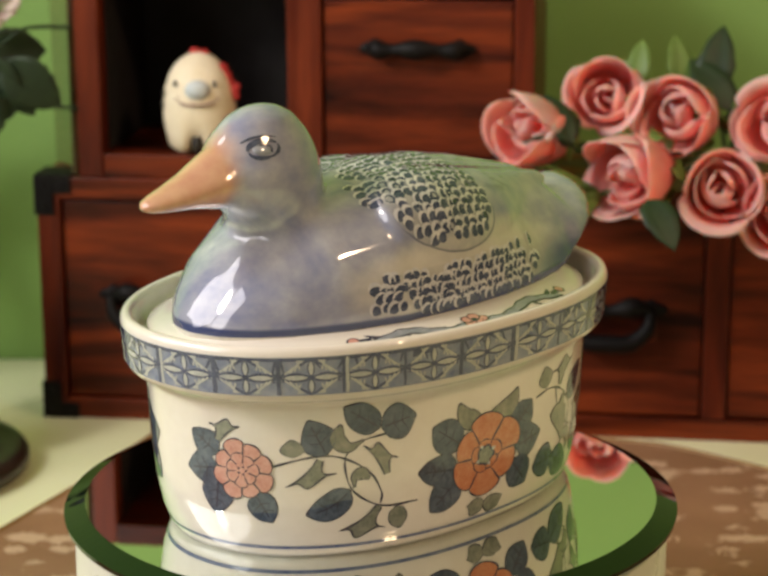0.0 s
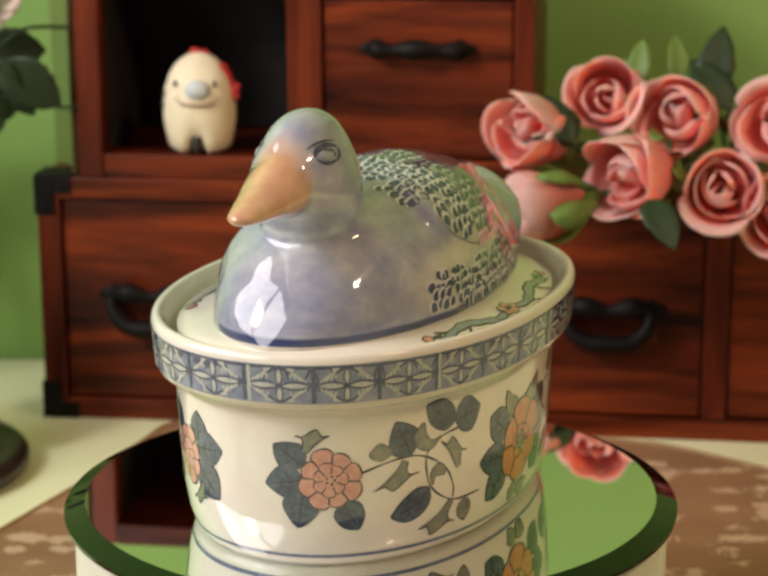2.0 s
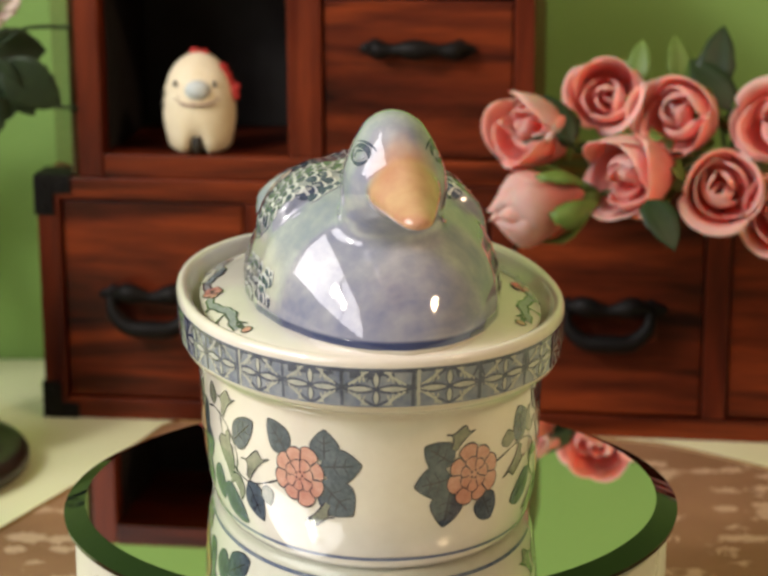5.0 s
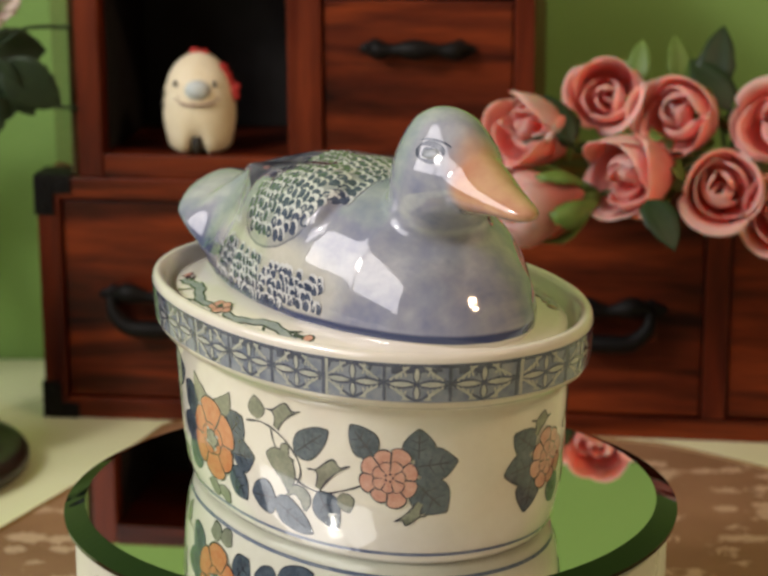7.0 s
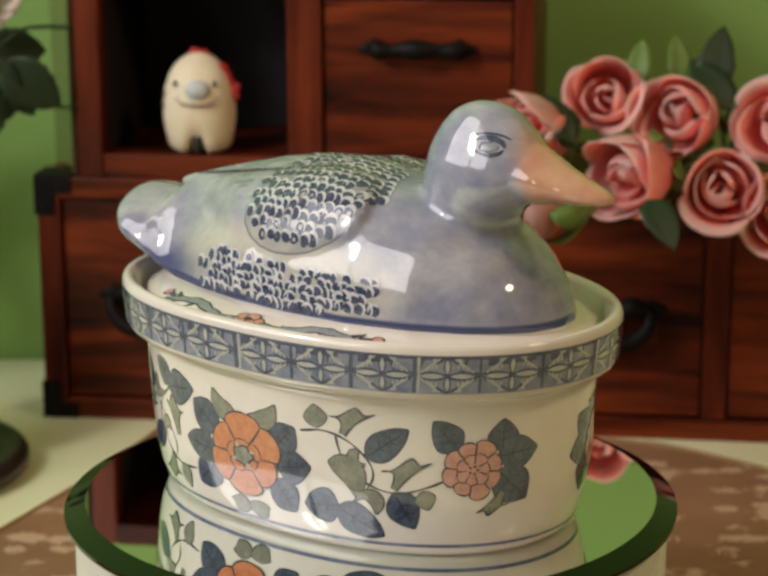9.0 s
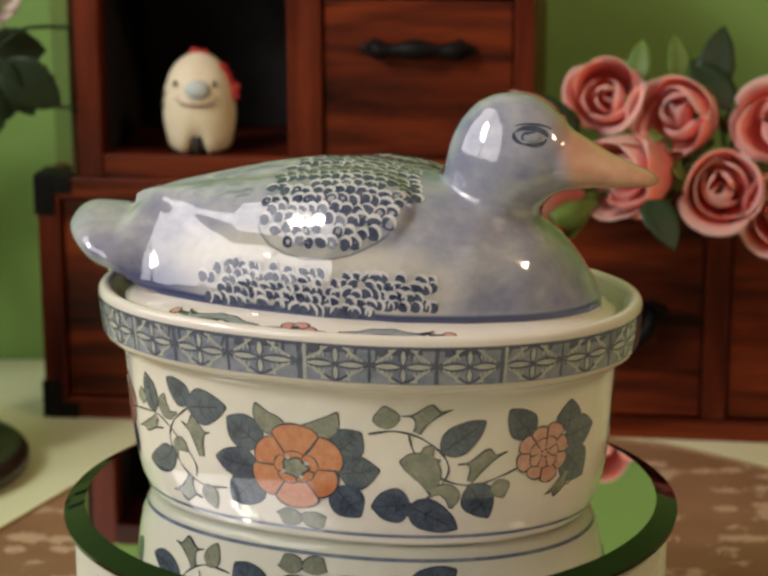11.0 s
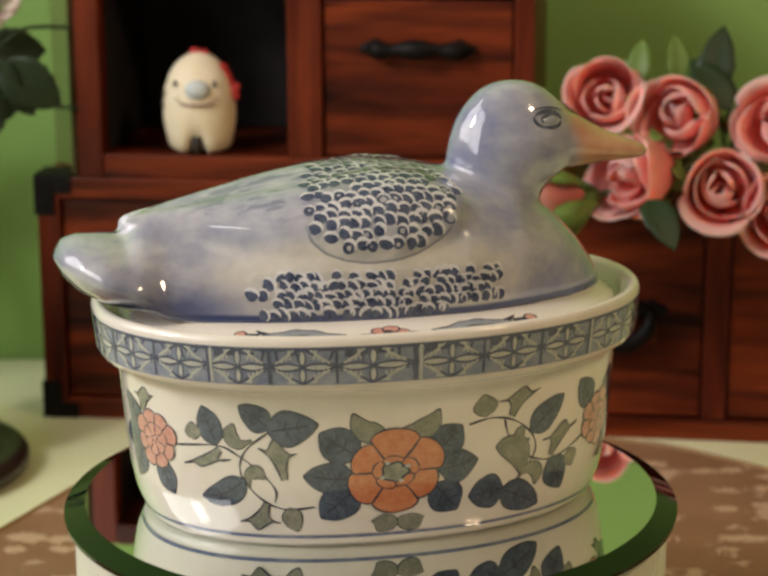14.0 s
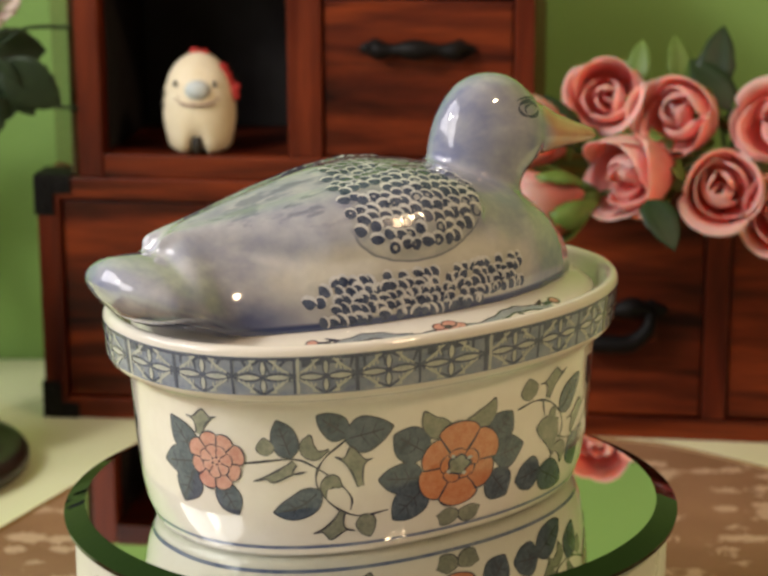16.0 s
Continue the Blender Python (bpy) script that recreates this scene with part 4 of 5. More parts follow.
def duck_glaze():
    """Grey-blue glaze; feather dabs on the wings, a peach beak and a blue line at the base."""
    m = mat("duck_glaze", 0.07, 0, 1.0)
    n = Nodes(m)
    o = n.coord()
    x, y, z = n.split(o)
    ay = n.math("ABSOLUTE", y)
    a = n.noise(n.mapping(o, (0.7, 1, 1.3)), 24, 4, 0.6, 0.6)
    b = n.noise(o, 90, 4)
    w = n.math("MULTIPLY", n.math("SUBTRACT", n.noise(o, 160, 3), 0.5), 0.5)
    body = n.ramp(n.mix(0.35, a, b), (0.36, (0.215, 0.235, 0.365)), (0.5, (0.35, 0.365, 0.44)), (0.64, (0.52, 0.525, 0.56)))
    cream = n.ramp(b, (0.3, (0.60, 0.57, 0.48)), (0.7, (0.72, 0.69, 0.60)))

    def oval(cx, cz, rx, rz, soft=0.12, tilt=0.0, rough=1.0):
        dx = n.math("SUBTRACT", x, cx)
        dz = n.math("ADD", n.math("SUBTRACT", z, cz), n.math("MULTIPLY", dx, tilt))
        d = n.math("ADD", n.math("POWER", n.math("ABSOLUTE", n.math("DIVIDE", dx, rx)), 2.0), n.math("POWER", n.math("ABSOLUTE", n.math("DIVIDE", dz, rz)), 2.0))
        d = n.math("ADD", d, n.math("MULTIPLY", w, rough))
        return n.smooth(d, 1.0 + soft, 1.0 - soft)

    def bar(cx, cz, rx, rz, power=6.0):
        dx = n.math("POWER", n.math("ABSOLUTE", n.math("DIVIDE", n.math("SUBTRACT", x, cx), rx)), power)
        dz = n.math("POWER", n.math("ABSOLUTE", n.math("DIVIDE", n.math("SUBTRACT", z, cz), rz)), power)
        return n.smooth(n.math("ADD", n.math("ADD", dx, dz), w), 1.15, 0.85)

    body = n.mix(n.math("MULTIPLY", oval(-0.012, 0.101, 0.062, 0.018, 0.5), 0.85), body, cream)
    # pale ground under the feather dabs
    ground = n.ramp(n.noise(o, 140, 3), (0.35, (0.30, 0.32, 0.34)), (0.65, (0.52, 0.51, 0.46)))
    wing = oval(-0.0035, 0.1275, 0.0300, 0.0166, 0.06, -0.12, 0.25)
    rim = n.math("SUBTRACT", oval(-0.0035, 0.1275, 0.0312, 0.0176, 0.03, -0.12, 0.25), wing)
    body = n.mix(n.math("MULTIPLY", n.math("MULTIPLY", rim, n.smooth(z, 0.126, 0.118)), 0.7), body, (0.06, 0.08, 0.14))
    body = n.mix(n.math("MULTIPLY", wing, 0.6), body, ground)
    body = n.mix(n.math("MULTIPLY", bar(-0.0075, 0.0985, 0.05, 0.0085), 0.3), body, ground)
    streak = n.noise(n.mapping(o, (30, 220, 220)), 1.0, 3)
    back = n.math("MULTIPLY", oval(-0.06, 0.137, 0.042, 0.012, 0.4), n.smooth(streak, 0.5, 0.62))
    body = n.mix(n.math("MULTIPLY", back, 0.55), body, (0.11, 0.13, 0.2))
    tip = n.smooth(n.math("ADD", n.math("ADD", x, n.math("MULTIPLY", z, 0.25)), n.math("MULTIPLY", w, 0.006)), 0.1165, 0.1265)
    tip = n.math("MULTIPLY", tip, n.smooth(z, 0.128, 0.134))
    beak = n.ramp(n.noise(o, 70, 3), (0.35, (0.56, 0.27, 0.17)), (0.65, (0.66, 0.40, 0.24)))
    body = n.mix(tip, body, beak)
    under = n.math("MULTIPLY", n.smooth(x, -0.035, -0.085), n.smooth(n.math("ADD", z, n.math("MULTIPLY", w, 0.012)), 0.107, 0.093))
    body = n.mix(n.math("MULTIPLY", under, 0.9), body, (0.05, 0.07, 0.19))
    body = n.mix(n.smooth(z, 0.0918, 0.0903), body, (0.04, 0.058, 0.15))
    body = n.mix(n.smooth(z, 0.0884, 0.0876), body, cream)
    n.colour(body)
    n.b.inputs["Coat IOR"].default_value = 1.65
    return m


def tureen():
    t = thing("duck_tureen", "glazed porcelain oval tureen with a duck-shaped lid on a mirror", "tureen", pose(0, 0, MIRROR_Z + 0.0003), back=False)
    bowl(t)
    bm = bmesh.new()
    loft(bm, [ring_at(a, b, z) for z, a, b in ((0.0787, 0.100, 0.066), (0.0813, 0.1030, 0.0685), (0.0830, 0.1040, 0.0695), (0.0843, 0.1035, 0.0690), (0.0862, 0.099, 0.064), (0.0879, 0.092, 0.056), (0.0883, 0.085, 0.045))])
    lid = part("lid", bm, PORCELAIN, t, "ivory lid brim")
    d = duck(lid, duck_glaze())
    for s in (-1, 1):
        bm = bmesh.new()
        bmesh.ops.create_uvsphere(bm, u_segments=20, v_segments=12, radius=1.0, matrix=Matrix.Translation((0.0715, s * 0.0140, 0.1576)) @ Euler((radians(s * 38), 0, radians(-s * 14))).to_matrix().to_4x4() @ Matrix.Diagonal((0.0046, 0.0011, 0.0028, 1)))
        part("eye", bm, EYE_GLAZE, d, "grey glazed eye")
    paint_duck(d)
    paint_bowl(t.children[0])
    paint_lid(lid)
    return t


TABLE_MIRROR = turntable()
TUREEN = tureen()


def motions():
    walk(TUREEN, [(t, pose(0.0005, 0, MIRROR_Z + 0.0003, 0, 0, a)) for t, a in TURN])
    walk(TABLE_MIRROR, [(t, pose(0, 0, 0, 0, 0, a)) for t, a in TURN])


# ---- cloth ----
def brocade():
    m = mat("brown_brocade", 0.55, 0, 0.0, 0.4)
    n = Nodes(m)
    o = n.coord()
    wv = n.noise(o, 900, 2)
    petal = n.voronoi(n.mapping(o, (1, 1.5, 1), (0, 0, 0.6)), 52, "SMOOTH_F1", "Distance", 1.0)
    lobes = n.noise(o, 130, 4, 0.6, 1.5)
    fig = n.smooth(n.math("ADD", petal, n.math("MULTIPLY", n.math("SUBTRACT", lobes, 0.5), 0.75)), 0.36, 0.27)
    base = n.ramp(n.noise(o, 14, 4), (0.35, (0.28, 0.15, 0.075)), (0.65, (0.36, 0.20, 0.105)))
    c = n.mix(fig, base, (0.60, 0.42, 0.27))
    n.colour(n.mix(0.25, c, n.ramp(wv, (0.3, 0.6), (0.7, 1.0)), "MULTIPLY"))
    n.bump(n.math("ADD", wv, n.math("MULTIPLY", fig, 0.8)), 0.25, 0.0005)
    return m


BROCADE = brocade()
HEM = mottled("golden_hem", (0.26, 0.15, 0.05), (0.36, 0.22, 0.08), 120, 0.5, 0, 0.2)
CLOTH_EDGE = [(-0.104, 0.243), (-0.02, 0.2315), (0.06, 0.2195), (0.128, 0.2065), (0.152, 0.1985), (0.168, 0.187), (0.202, 0.157), (0.27, 0.09), (0.285, 0.03), (0.27, -0.3), (0.0, -0.38), (-0.30, -0.3),
              (-0.245, -0.10), (-0.205, 0.0), (-0.174, 0.079), (-0.146, 0.141), (-0.119, 0.214), (-0.112, 0.235)]


def cloth():
    t = thing("table_runner", "brown brocade table cloth with a pale leaf pattern", "cloth")
    bm = bmesh.new()
    pts = [Vector((x, y, 0)) for x, y in CLOTH_EDGE]
    cen = sum(pts, Vector()) / len(pts)
    rings = []
    for k, z in ((1.0, 0.0002), (1.0, 0.0014), (0.995, 0.0018), (0.8, 0.0018), (0.5, 0.0018), (0.1, 0.0018)):
        rings.append([cen + (p - cen) * k + Vector((0, 0, z)) for p in reversed(pts)])
    loft(bm, rings)
    bmesh.ops.recalc_face_normals(bm, faces=bm.faces)
    part("weave", bm, BROCADE, t, smooth=False)
    bm = bmesh.new()
    tube(bm, [p * 1 + Vector((0, 0, 0.0016)) for p in pts + pts[:1]], 0.0014, 6)
    part("hem", bm, HEM, t, "golden brown rolled hem")


cloth()


# ---- roses ----
def rose_petal_material():
    m = mat("rose_petal", 0.62, 0, 0.0, 0.3)
    n = Nodes(m)
    uv = n.coord("UV")
    u, v, _ = n.split(uv)
    o = n.coord()
    a = n.noise(o, 90, 3)
    edge = n.smooth(n.math("ADD", v, n.math("MULTIPLY", n.math("SUBTRACT", a, 0.5), 0.4)), 0.35, 1.1)
    base = n.mix(n.random(), (0.98, 0.18, 0.165), (0.98, 0.25, 0.22))
    c = n.mix(edge, base, (0.98, 0.47, 0.44))
    n.colour(n.mix(0.12, c, n.ramp(a, (0.3, 0.85), (0.7, 1.0)), "MULTIPLY"))
    n.b.inputs["Subsurface Weight"].default_value = 0.7
    n.b.inputs["Subsurface Radius"].default_value = (0.01, 0.003, 0.002)
    n.b.inputs["Subsurface Scale"].default_value = 0.6
    vein = n.noise(n.mapping(uv, (40, 3, 1)), 1.0, 2)
    n.bump(vein, 0.25, 0.0004)
    return m


PETAL = rose_petal_material()
LEAF = mottled("rose_leaf_green", (0.008, 0.022, 0.009), (0.024, 0.052, 0.017), 120, 0.5, 0, 0.3)
SEPAL = mottled("fresh_sepal_green", (0.09, 0.17, 0.03), (0.16, 0.26, 0.05), 150, 0.5, 0, 0.2)
STEM = mottled("stem_green", (0.04, 0.08, 0.02), (0.07, 0.11, 0.03), 150, 0.5)


def sheet(fn, nu=8, nv=8, thick=0.0005):
    """A thin curved sheet with both faces and its rim, from a function of u in -1..1 and v in 0..1."""
    bm = bmesh.new()
    uvl = bm.loops.layers.uv.new("UVMap")
    top = [[fn(-1 + 2 * i / nu, j / nv) for i in range(nu + 1)] for j in range(nv + 1)]
    low = []
    for j in range(nv + 1):
        row = []
        for i in range(nu + 1):
            du = top[j][min(i + 1, nu)] - top[j][max(i - 1, 0)]
            dv = top[min(j + 1, nv)][i] - top[max(j - 1, 0)][i]
            nrm = du.cross(dv)
            row.append(top[j][i] - (nrm.normalized() if nrm.length > 1e-12 else Vector((0, 0, 1))) * thick)
        low.append(row)
    a = [[bm.verts.new(p) for p in row] for row in top]
    b = [[bm.verts.new(p) for p in row] for row in low]
    place = {}
    for j in range(nv + 1):
        for i in range(nu + 1):
            place[a[j][i]] = place[b[j][i]] = (i / nu, j / nv)
    faces = []
    for j in range(nv):
        for i in range(nu):
            faces.append(bm.faces.new((a[j][i], a[j][i + 1], a[j + 1][i + 1], a[j + 1][i])))
            faces.append(bm.faces.new((b[j][i], b[j + 1][i], b[j + 1][i + 1], b[j][i + 1])))
    for j in range(nv):
        faces.append(bm.faces.new((a[j][0], a[j + 1][0], b[j + 1][0], b[j][0])))
        faces.append(bm.faces.new((a[j][nu], b[j][nu], b[j + 1][nu], a[j + 1][nu])))
    for i in range(nu):
        faces.append(bm.faces.new((a[0][i], b[0][i], b[0][i + 1], a[0][i + 1])))
        faces.append(bm.faces.new((a[nv][i], a[nv][i + 1], b[nv][i + 1], b[nv][i])))
    for f in faces:
        for lp in f.loops:
            lp[uvl].uv = place[lp.vert]
    return bm


def petal_fn(r, h0, h1, span, a0, flare, seed, belly=1.0, off=(0.0, 0.0)):
    """A cupped petal: full below, drawn in above, with a rolled and wavy rim."""
    rnd = random.Random(seed)
    ph, amp, dip = rnd.uniform(0, 6), rnd.uniform(0.03, 0.09), rnd.uniform(0.0, 0.16)
    curl, flare = rnd.choice((-1, 1)) * rnd.uniform(0.0006, 0.0022), flare * rnd.uniform(0.3, 1.8)

    def fn(u, v):
        w = 1 - 0.45 * max(0, v - 0.72) / 0.28 * u * u
        round_top = 1 - (0.24 * u * u + dip * math.sin(2.2 * u + ph)) * v * v * v
        a = a0 + u * span / 2 * (0.35 + 0.65 * min(1, v * 2.2)) * w
        drawn = max(0.0, v - 0.5) / 0.5
        rr = r * (0.22 + 0.78 * math.sin(min(1.0, v * 1.25) * 1.5) * belly - 0.16 * drawn * drawn) + flare * max(0, v - 0.74) ** 2 * 16 * (1 - 0.25 * u * u)
        rr *= 1 + amp * math.sin(2.6 * u + ph) * v
        rr += curl * u * min(1.0, r / 0.015)
        z = h0 + (h1 - h0) * (v * round_top) - flare * 6.0 * max(0, v - 0.84) ** 2
        return Vector((rr * math.cos(a) + off[0] * v, rr * math.sin(a) + off[1] * v, z))
    return fn


def leaf_fn(length, width, droop, fold=0.25):
    def fn(u, v):
        w = width / 2 * (math.sin(math.pi * v ** 0.8) ** 0.75) * (1 + 0.05 * math.sin(v * 40))
        return Vector((u * w, length * v, fold * abs(u) * w - droop * v * v))
    return fn


def rose(place, axis, scale=1.0, opened=1.0, roll=0.0, seed=0, stem_bend=(0, 0.02, 0.0)):
    """A pink rose whose opening looks along the axis."""
    q = Vector(axis).normalized().to_track_quat("Z", "Y").to_matrix().to_4x4()
    m = Matrix.Translation(place) @ q @ pose(0, 0, 0, 0, 0, roll)
    label = "half-open pink rose with pale petal edges" if opened > 0.5 else "closed pink rosebud with green sepals"
    t = thing("rose", label, "rose", m, "pink roses on the chest")
    k = scale
    layers = [(0.0190, -0.029, 0.0115, 3.1, 3, 0.0040), (0.0165, -0.026, 0.0120, 3.3, 2, 0.0014), (0.0118, -0.018, 0.0085, 3.0, 2, -0.0010), (0.0075, -0.014, 0.0095, 2.6, 3, -0.0012), (0.0042, -0.012, 0.0080, 3.4, 2, -0.0008)]
    if opened < 0.5:
        layers = [(0.0165, -0.022, 0.017, 2.3, 4, -0.006), (0.0140, -0.02, 0.0185, 2.5, 3, -0.007), (0.0095, -0.016, 0.018, 2.8, 3, -0.004)]
    for li, (r, h0, h1, span, count, flare) in enumerate(layers):
        for i in range(count):
            a0 = math.tau * i / count + li * 0.9 + seed
            bm = sheet(petal_fn(r * k, h0 * k, h1 * k * (1 + 0.05 * math.sin(i * 2.3 + seed)), span, a0, flare * k * opened if flare > 0 else flare * k, seed * 31 + li * 7 + i, 1.0,
                                (0.0016 * k * min(li, 2) * math.cos(seed * 1.7 + li), 0.0016 * k * min(li, 2) * math.sin(seed * 1.7 + li))), 10, 10)
            part("petal", bm, PETAL, t)
    for i in range(5):
        bm = sheet(petal_fn(0.0172 * k, -0.029 * k, -0.012 * k if opened > 0.5 else 0.002 * k, 0.75, math.tau * i / 5 + seed * 0.7, 0.002, seed + i, 1.02), 4, 6)
        part("sepal", bm, SEPAL, t)
    bm = bmesh.new()
    lathe(bm, [(0.002, -0.034), (0.0045, -0.0315), (0.0052, -0.0285), (0.004, -0.0235)], 12)
    part("receptacle", bm, SEPAL, t)
    inv = m.to_3x3().inverted()
    bend = inv @ Vector(stem_bend)
    bm = bmesh.new()
    tube(bm, spline([(0, 0, -0.032), (0, 0, -0.040), tuple(Vector((0, 0, -0.044)) + bend * 0.5), tuple(Vector((0, 0, -0.046)) + bend)], 4), 0.0016, 7)
    part("stem", bm, STEM, t)
    return t


rose((0.1188, 0.1880, 0.1888), (-0.28, -0.90, 0.30), 0.96, 1, 20, 1, (0.06, 0.0, -0.01))
rose((0.1519, 0.1760, 0.1793), (-0.55, -0.78, 0.22), 1.06, 1, 75, 2, (0.06, 0.0, -0.02))
rose((0.0776, 0.1720, 0.1739), (-0.75, -0.58, 0.30), 1.05, 0.75, 10, 3, (0.06, 0.0, 0.0))
rose((0.1250, 0.1520, 0.1550), (-0.72, -0.69, -0.02), 1.14, 0.9, 130, 4, (0.06, 0.015, 0.01))
rose((0.1717, 0.1460, 0.1485), (-0.12, -0.97, 0.22), 1.0, 1, 200, 5, (0.06, 0.03, 0.0))
rose((0.0801, 0.1460, 0.1403), (-0.93, -0.30, -0.12), 1.12, 0.2, 40, 6, (0.06, 0.02, 0.015))
rose((0.1992, 0.1660, 0.1766), (-0.5, -0.8, 0.2), 1.03, 1, 300, 7, (0.05, 0.0, -0.01))
rose((0.2019, 0.1460, 0.1357), (-0.2, -0.9, 0.1), 1.03, 1, 260, 8, (0.05, 0.03, 0.01))


def rose_leaves():
    t = thing("rose_foliage", "dark green rose leaves between the pink flowers", "leaves")
    for px, py, pz, rx, ry, rz, ln, wd, mt in (
            (0.173, 0.210, 0.182, 75, 10, -10, 0.040, 0.019, LEAF), (0.182, 0.200, 0.178, 60, -20, 25, 0.034, 0.020, LEAF), (0.160, 0.213, 0.185, 80, 0, 15, 0.030, 0.015, SEPAL),
            (0.187, 0.195, 0.168, 50, 20, -35, 0.036, 0.021, LEAF), (0.178, 0.185, 0.169, 40, 0, -60, 0.032, 0.019, LEAF), (0.169, 0.185, 0.170, 60, 25, 45, 0.030, 0.018, LEAF),
            (0.128, 0.098, 0.154, -32, 12, -160, 0.028, 0.017, LEAF), (0.098, 0.157, 0.169, 60, 0, 32, 0.030, 0.016, LEAF), (0.101, 0.157, 0.167, 20, 30, 80, 0.026, 0.015, LEAF),
            (0.136, 0.208, 0.188, 78, 0, -20, 0.026, 0.013, SEPAL)):
        ob = part("leaf", sheet(leaf_fn(ln, wd, 0.25 * ln), 4, 10), mt, t)
        ob.matrix_basis = pose(px, py, pz, rx, ry, rz)
    for a, b in (((0.19, 0.24, 0.136), (0.178, 0.238, 0.19)), ((0.19, 0.24, 0.136), (0.19, 0.225, 0.17)), ((0.15, 0.235, 0.136), (0.10, 0.19, 0.16)), ((0.17, 0.225, 0.136), (0.135, 0.145, 0.15))):
        part("twig", tube(bmesh.new(), spline([a, tuple((Vector(a) + Vector(b)) / 2 + Vector((0, 0, 0.004))), b], 4), 0.0012, 6), STEM, t)


rose_leaves()


# ---- toy figure ----
def toy_figure():
    """One plain mesh: a cream egg-shaped animal with two stubby legs."""
    bm = bmesh.new()
    prof = [(0.0, 0.012, 0.0), (0.004, 0.0168, 0.0), (0.012, 0.0185, 0.0), (0.020, 0.0195, 0.0), (0.028, 0.0193, 0.0), (0.036, 0.0183, 0.0), (0.043, 0.0162, 0.0), (0.048, 0.0132, 0.0), (0.052, 0.0092, 0.0), (0.0545, 0.005, 0.0), (0.0555, 0.001, 0.0)]
    rings = []
    for z, r, _ in prof:
        ring = []
        for i in range(40):
            a = math.tau * i / 40
            x, y = r * math.cos(a), 0.85 * r * math.sin(a)
            if z < 0.012 and y < 0.004:
                gap = 0.0034 * (1 - z / 0.012) ** 0.6
                if abs(x) < gap + 0.0015 and y < 0:
                    y = -0.001
            ring.append(Vector((x, y, z)))
        rings.append(ring)
    loft(bm, rings)
    cream = len(bm.faces)

    def lump(mx, size, index, seg=16):
        r = bmesh.ops.create_uvsphere(bm, u_segments=seg, v_segments=10, radius=1.0, matrix=mx @ Matrix.Diagonal((*size, 1)))
        for f in {f for v in r["verts"] for f in v.link_faces}:
            f.material_index = index
    lump(Matrix.Translation((0.0015, -0.0142, 0.0362)), (0.0070, 0.0050, 0.0056), 1)
    lump(Matrix.Translation((-0.0105, -0.0128, 0.0395)), (0.0013, 0.0010, 0.0016), 2, 10)
    lump(Matrix.Translation((0.0105, -0.0128, 0.0395)), (0.0013, 0.0010, 0.0016), 2, 10)
    # dark lump set between the legs as the shade of the gap
    lump(Matrix.Translation((0.0, -0.0120, 0.0058)), (0.0028, 0.0030, 0.0056), 2, 12)
    for k in range(13):
        u = -1 + k / 6
        lump(Matrix.Translation((0.001 + 0.0105 * u, -0.0166 - 0.0008 * (1 - u * u) + 0.0030 * abs(u) ** 2, 0.0285 + 0.0030 * abs(u) ** 6)), (0.0014, 0.0012, 0.0005), 4, 8)
    for x, z in ((-0.002, 0.0555), (0.003, 0.0545)):
        lump(Matrix.Translation((x, 0.001, z)), (0.003, 0.003, 0.0022), 3)
    for x, y, z, s in ((0.0130, -0.002, 0.0465, 0.0032), (0.0152, -0.002, 0.0425, 0.003), (0.0170, -0.002, 0.0385, 0.0028), (0.0190, -0.002, 0.0345, 0.0030), (0.0205, -0.002, 0.0365, 0.0022), (0.0200, -0.003, 0.0315, 0.0022)):
        lump(Matrix.Translation((x, y, z)), (s, s, s), 3, 10)
    for x, z in ((-0.0182, 0.033), (-0.0188, 0.0265)):
        lump(Matrix.Translation((x, -0.005, z)), (0.0012, 0.0022, 0.0022), 2, 10)
    ob = part("toy_figure", bm, mottled("toy_cream", (0.82, 0.71, 0.49), (0.90, 0.82, 0.62), 60, 0.55, 0, 0.1), None)
    for m in (mottled("toy_snout", (0.52, 0.60, 0.62), (0.66, 0.70, 0.68), 80, 0.5), mottled("toy_dark_and_gap_shade", (0.012, 0.01, 0.008), (0.03, 0.025, 0.02), 80, 0.5),
              mottled("toy_red", (0.42, 0.02, 0.02), (0.55, 0.04, 0.03), 80, 0.6), mottled("toy_mouth", (0.16, 0.05, 0.03), (0.24, 0.08, 0.05), 80, 0.6)):
        ob.data.materials.append(m)
    ob.matrix_basis = BACK @ CHEST @ pose(0.0871, 0.0165, 0.1472, 0, 0, 3) @ Matrix.Diagonal((1.0, 1.0, 0.965, 1.0))
    return tagged(ob, "cream egg-shaped toy animal with red tuft standing in the compartment", "figurine")


toy_figure()


# ---- plant in a vase at the table's edge ----
POT = mottled("dark_brown_lacquer", (0.012, 0.008, 0.006), (0.03, 0.02, 0.015), 40, 0.35, 0.2, 0.1)


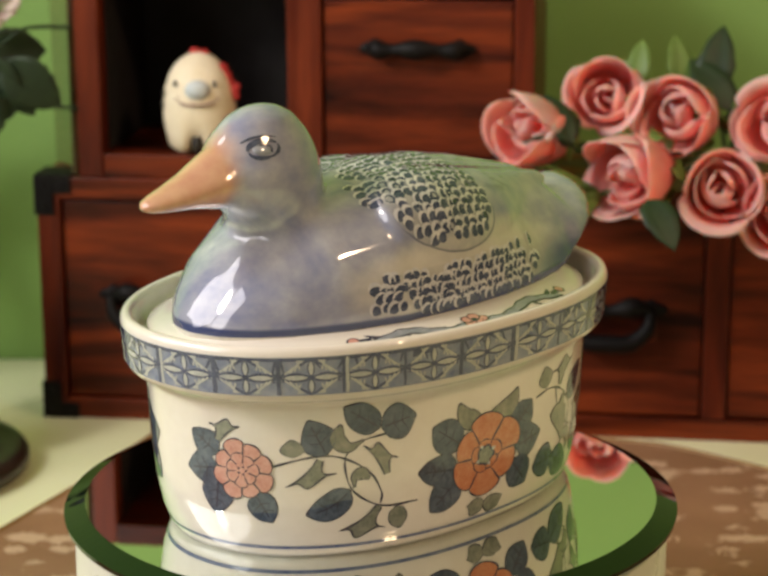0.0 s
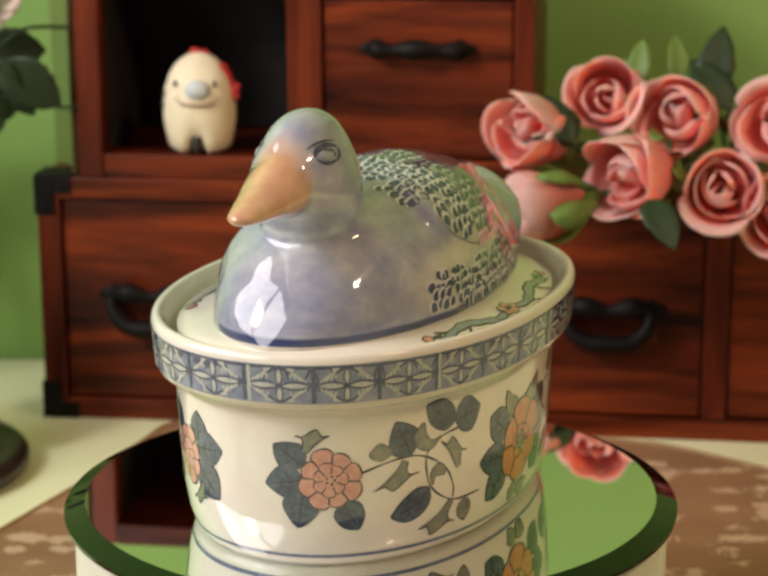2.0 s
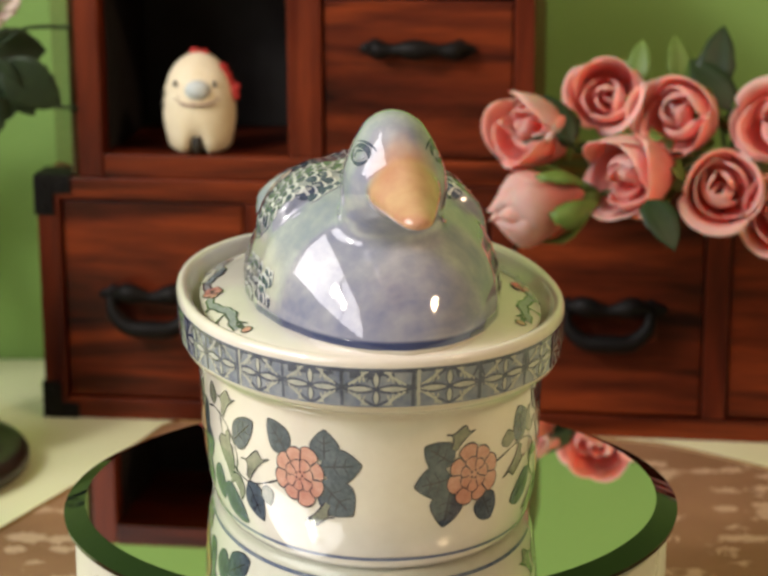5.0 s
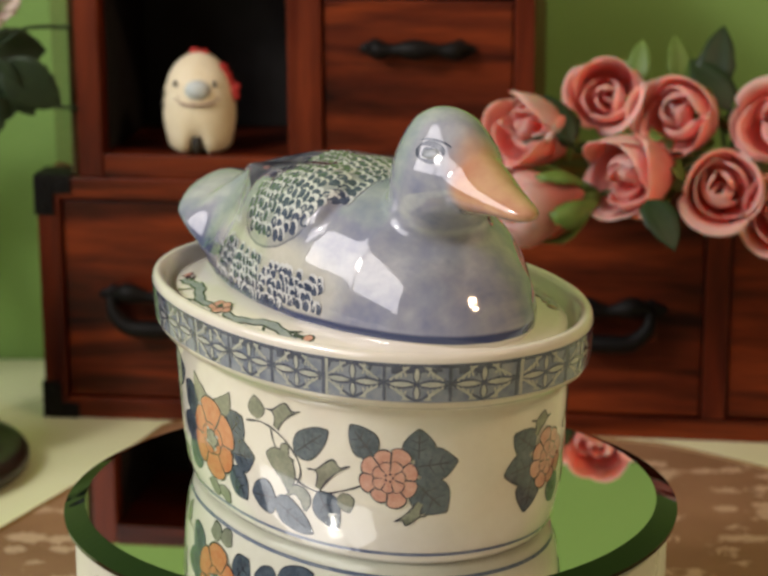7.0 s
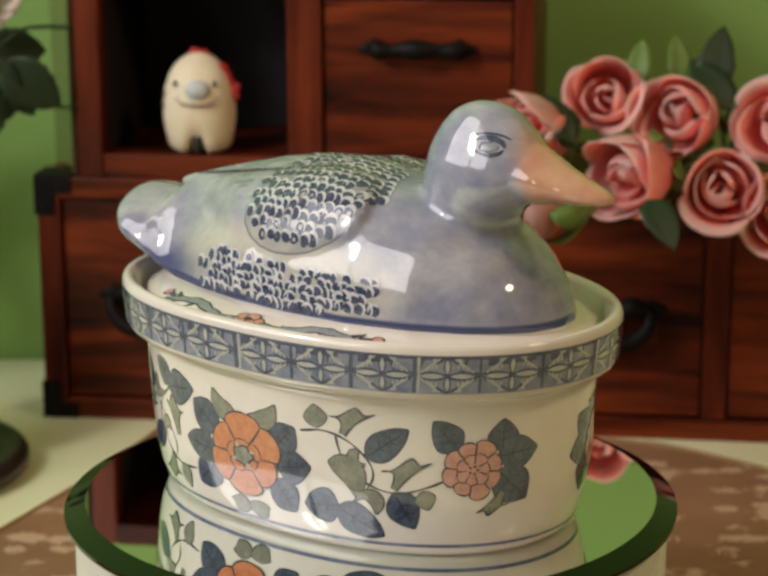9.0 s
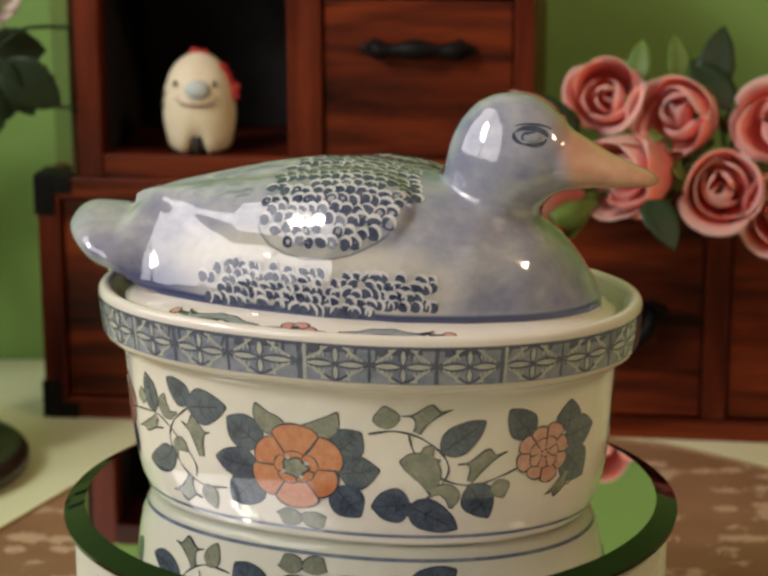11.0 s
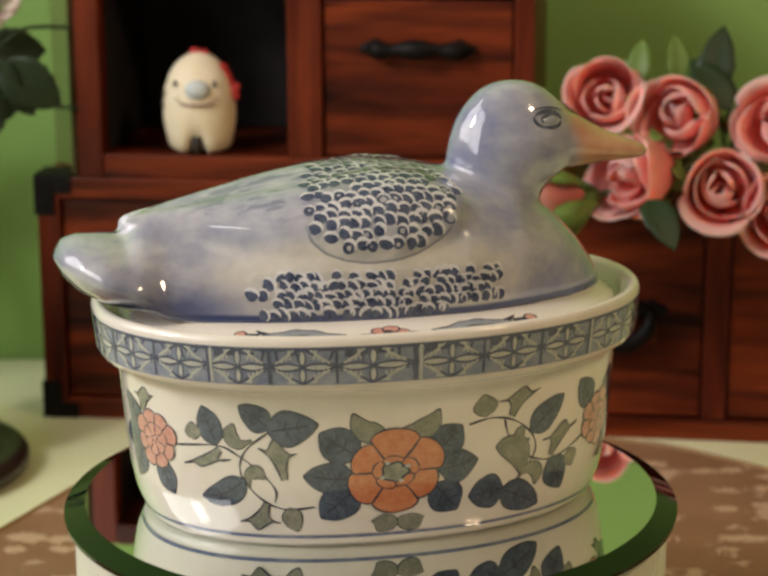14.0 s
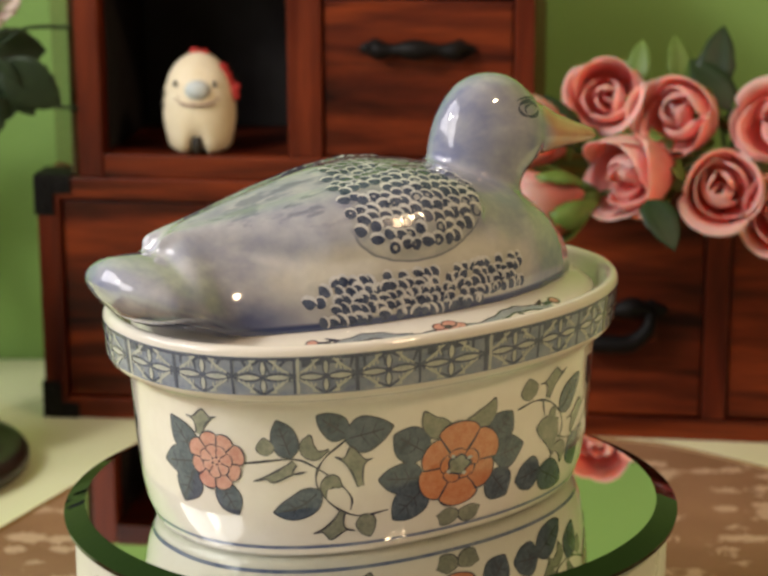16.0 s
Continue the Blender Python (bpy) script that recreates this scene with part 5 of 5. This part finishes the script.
def vase_plant():
    t = thing("vase_stand", "round dark brown wooden stand on the table", "stand")
    bm = bmesh.new()
    lathe(bm, [(0.06, 0.0), (0.069, 0.001), (0.0715, 0.004), (0.0715, 0.008), (0.069, 0.0115), (0.064, 0.0125), (0.061, 0.0115), (0.056, 0.0112), (0.02, 0.0112)], 72)
    part("disc", bm, POT, t)
    t.matrix_basis = BACK @ pose(-0.2455, 0.168, 0.0002)
    v = thing("vase_of_flowers", "dark vase with green leaves, small blossoms and unseen leaves added for shade", "plant", pose(-0.252, 0.178, 0.0116))
    rnd = random.Random(11)
    bm = bmesh.new()
    lathe(bm, [(0.02, 0.0), (0.026, 0.002), (0.038, 0.03), (0.04, 0.06), (0.03, 0.1), (0.019, 0.125), (0.021, 0.135), (0.018, 0.135), (0.014, 0.12), (0.01, 0.1)], 48)
    part("vase", bm, POT, v)
    for pts in (((0, 0, 0.10), (0.025, 0.04, 0.17), (0.058, 0.07, 0.193), (0.070, 0.075, 0.2020), (0.080, 0.078, 0.2035), (0.096, 0.08, 0.2030)), ((0, 0, 0.10), (0.03, 0.04, 0.14), (0.06, 0.07, 0.168), (0.080, 0.075, 0.163), (0.098, 0.08, 0.160)),
                ((0, 0, 0.10), (0.02, 0.02, 0.18), (0.056, 0.06, 0.216))):
        part("stem", tube(bmesh.new(), spline(pts, 5), 0.0011, 6), LEAF, v)
    for px, py, pz, rx, ry, rz, ln, wd in ((0.050, 0.072, 0.194, 80, 98, 0, 0.034, 0.024), (0.062, 0.070, 0.186, 95, 132, 0, 0.036, 0.027), (0.056, 0.068, 0.190, 85, 172, 0, 0.038, 0.024),
                                           (0.060, 0.074, 0.188, 100, 155, 0, 0.034, 0.022), (0.052, 0.076, 0.184, 80, 120, 0, 0.030, 0.022), (0.046, 0.07, 0.176, 80, 165, 0, 0.034, 0.024)):
        ob = part("leaf", sheet(leaf_fn(ln, wd, 0.3 * ln), 6, 12), LEAF, v)
        ob.matrix_basis = pose(px, py, pz, rx, ry, rz)
    # unseen leaves, added to keep window light off the wall beside the chest
    for i in range(45):
        a, r = rnd.uniform(0, math.tau), 0.055 * math.sqrt(rnd.random())
        ob = part("leaf", sheet(leaf_fn(rnd.uniform(0.03, 0.042), rnd.uniform(0.02, 0.027), 0.01), 4, 8), LEAF, v)
        ob.matrix_basis = pose(-0.062 + r * math.cos(a), 0.10 + r * math.sin(a), rnd.uniform(0.08, 0.185), rnd.uniform(40, 120), rnd.uniform(0, 360), rnd.uniform(-40, 40))
    # stems to carry the unseen leaves
    for k in range(6):
        a = math.tau * k / 6
        part("stem", tube(bmesh.new(), spline([(0, 0, 0.10), (-0.03, 0.05, 0.15), (-0.062 + 0.03 * math.cos(a), 0.10 + 0.03 * math.sin(a), 0.13 + 0.03 * math.sin(a * 2))], 5), 0.0013, 6), LEAF, v)
    for i in range(7):
        a = math.tau * i / 7
        bm = sheet(petal_fn(0.009, -0.006, 0.006, 1.1, a, 0.004, i), 5, 5)
        ob = part("blossom_petal", bm, BLOSSOM, v)
        ob.matrix_basis = Matrix.Translation((0.0610, 0.062, 0.2165)) @ Vector((0.3, -0.9, 0.3)).to_track_quat("Z", "Y").to_matrix().to_4x4()
    return v


BLOSSOM = mottled("cream_mauve_blossom", (0.42, 0.30, 0.33), (0.66, 0.56, 0.44), 220, 0.6)
vase_plant()


motions()
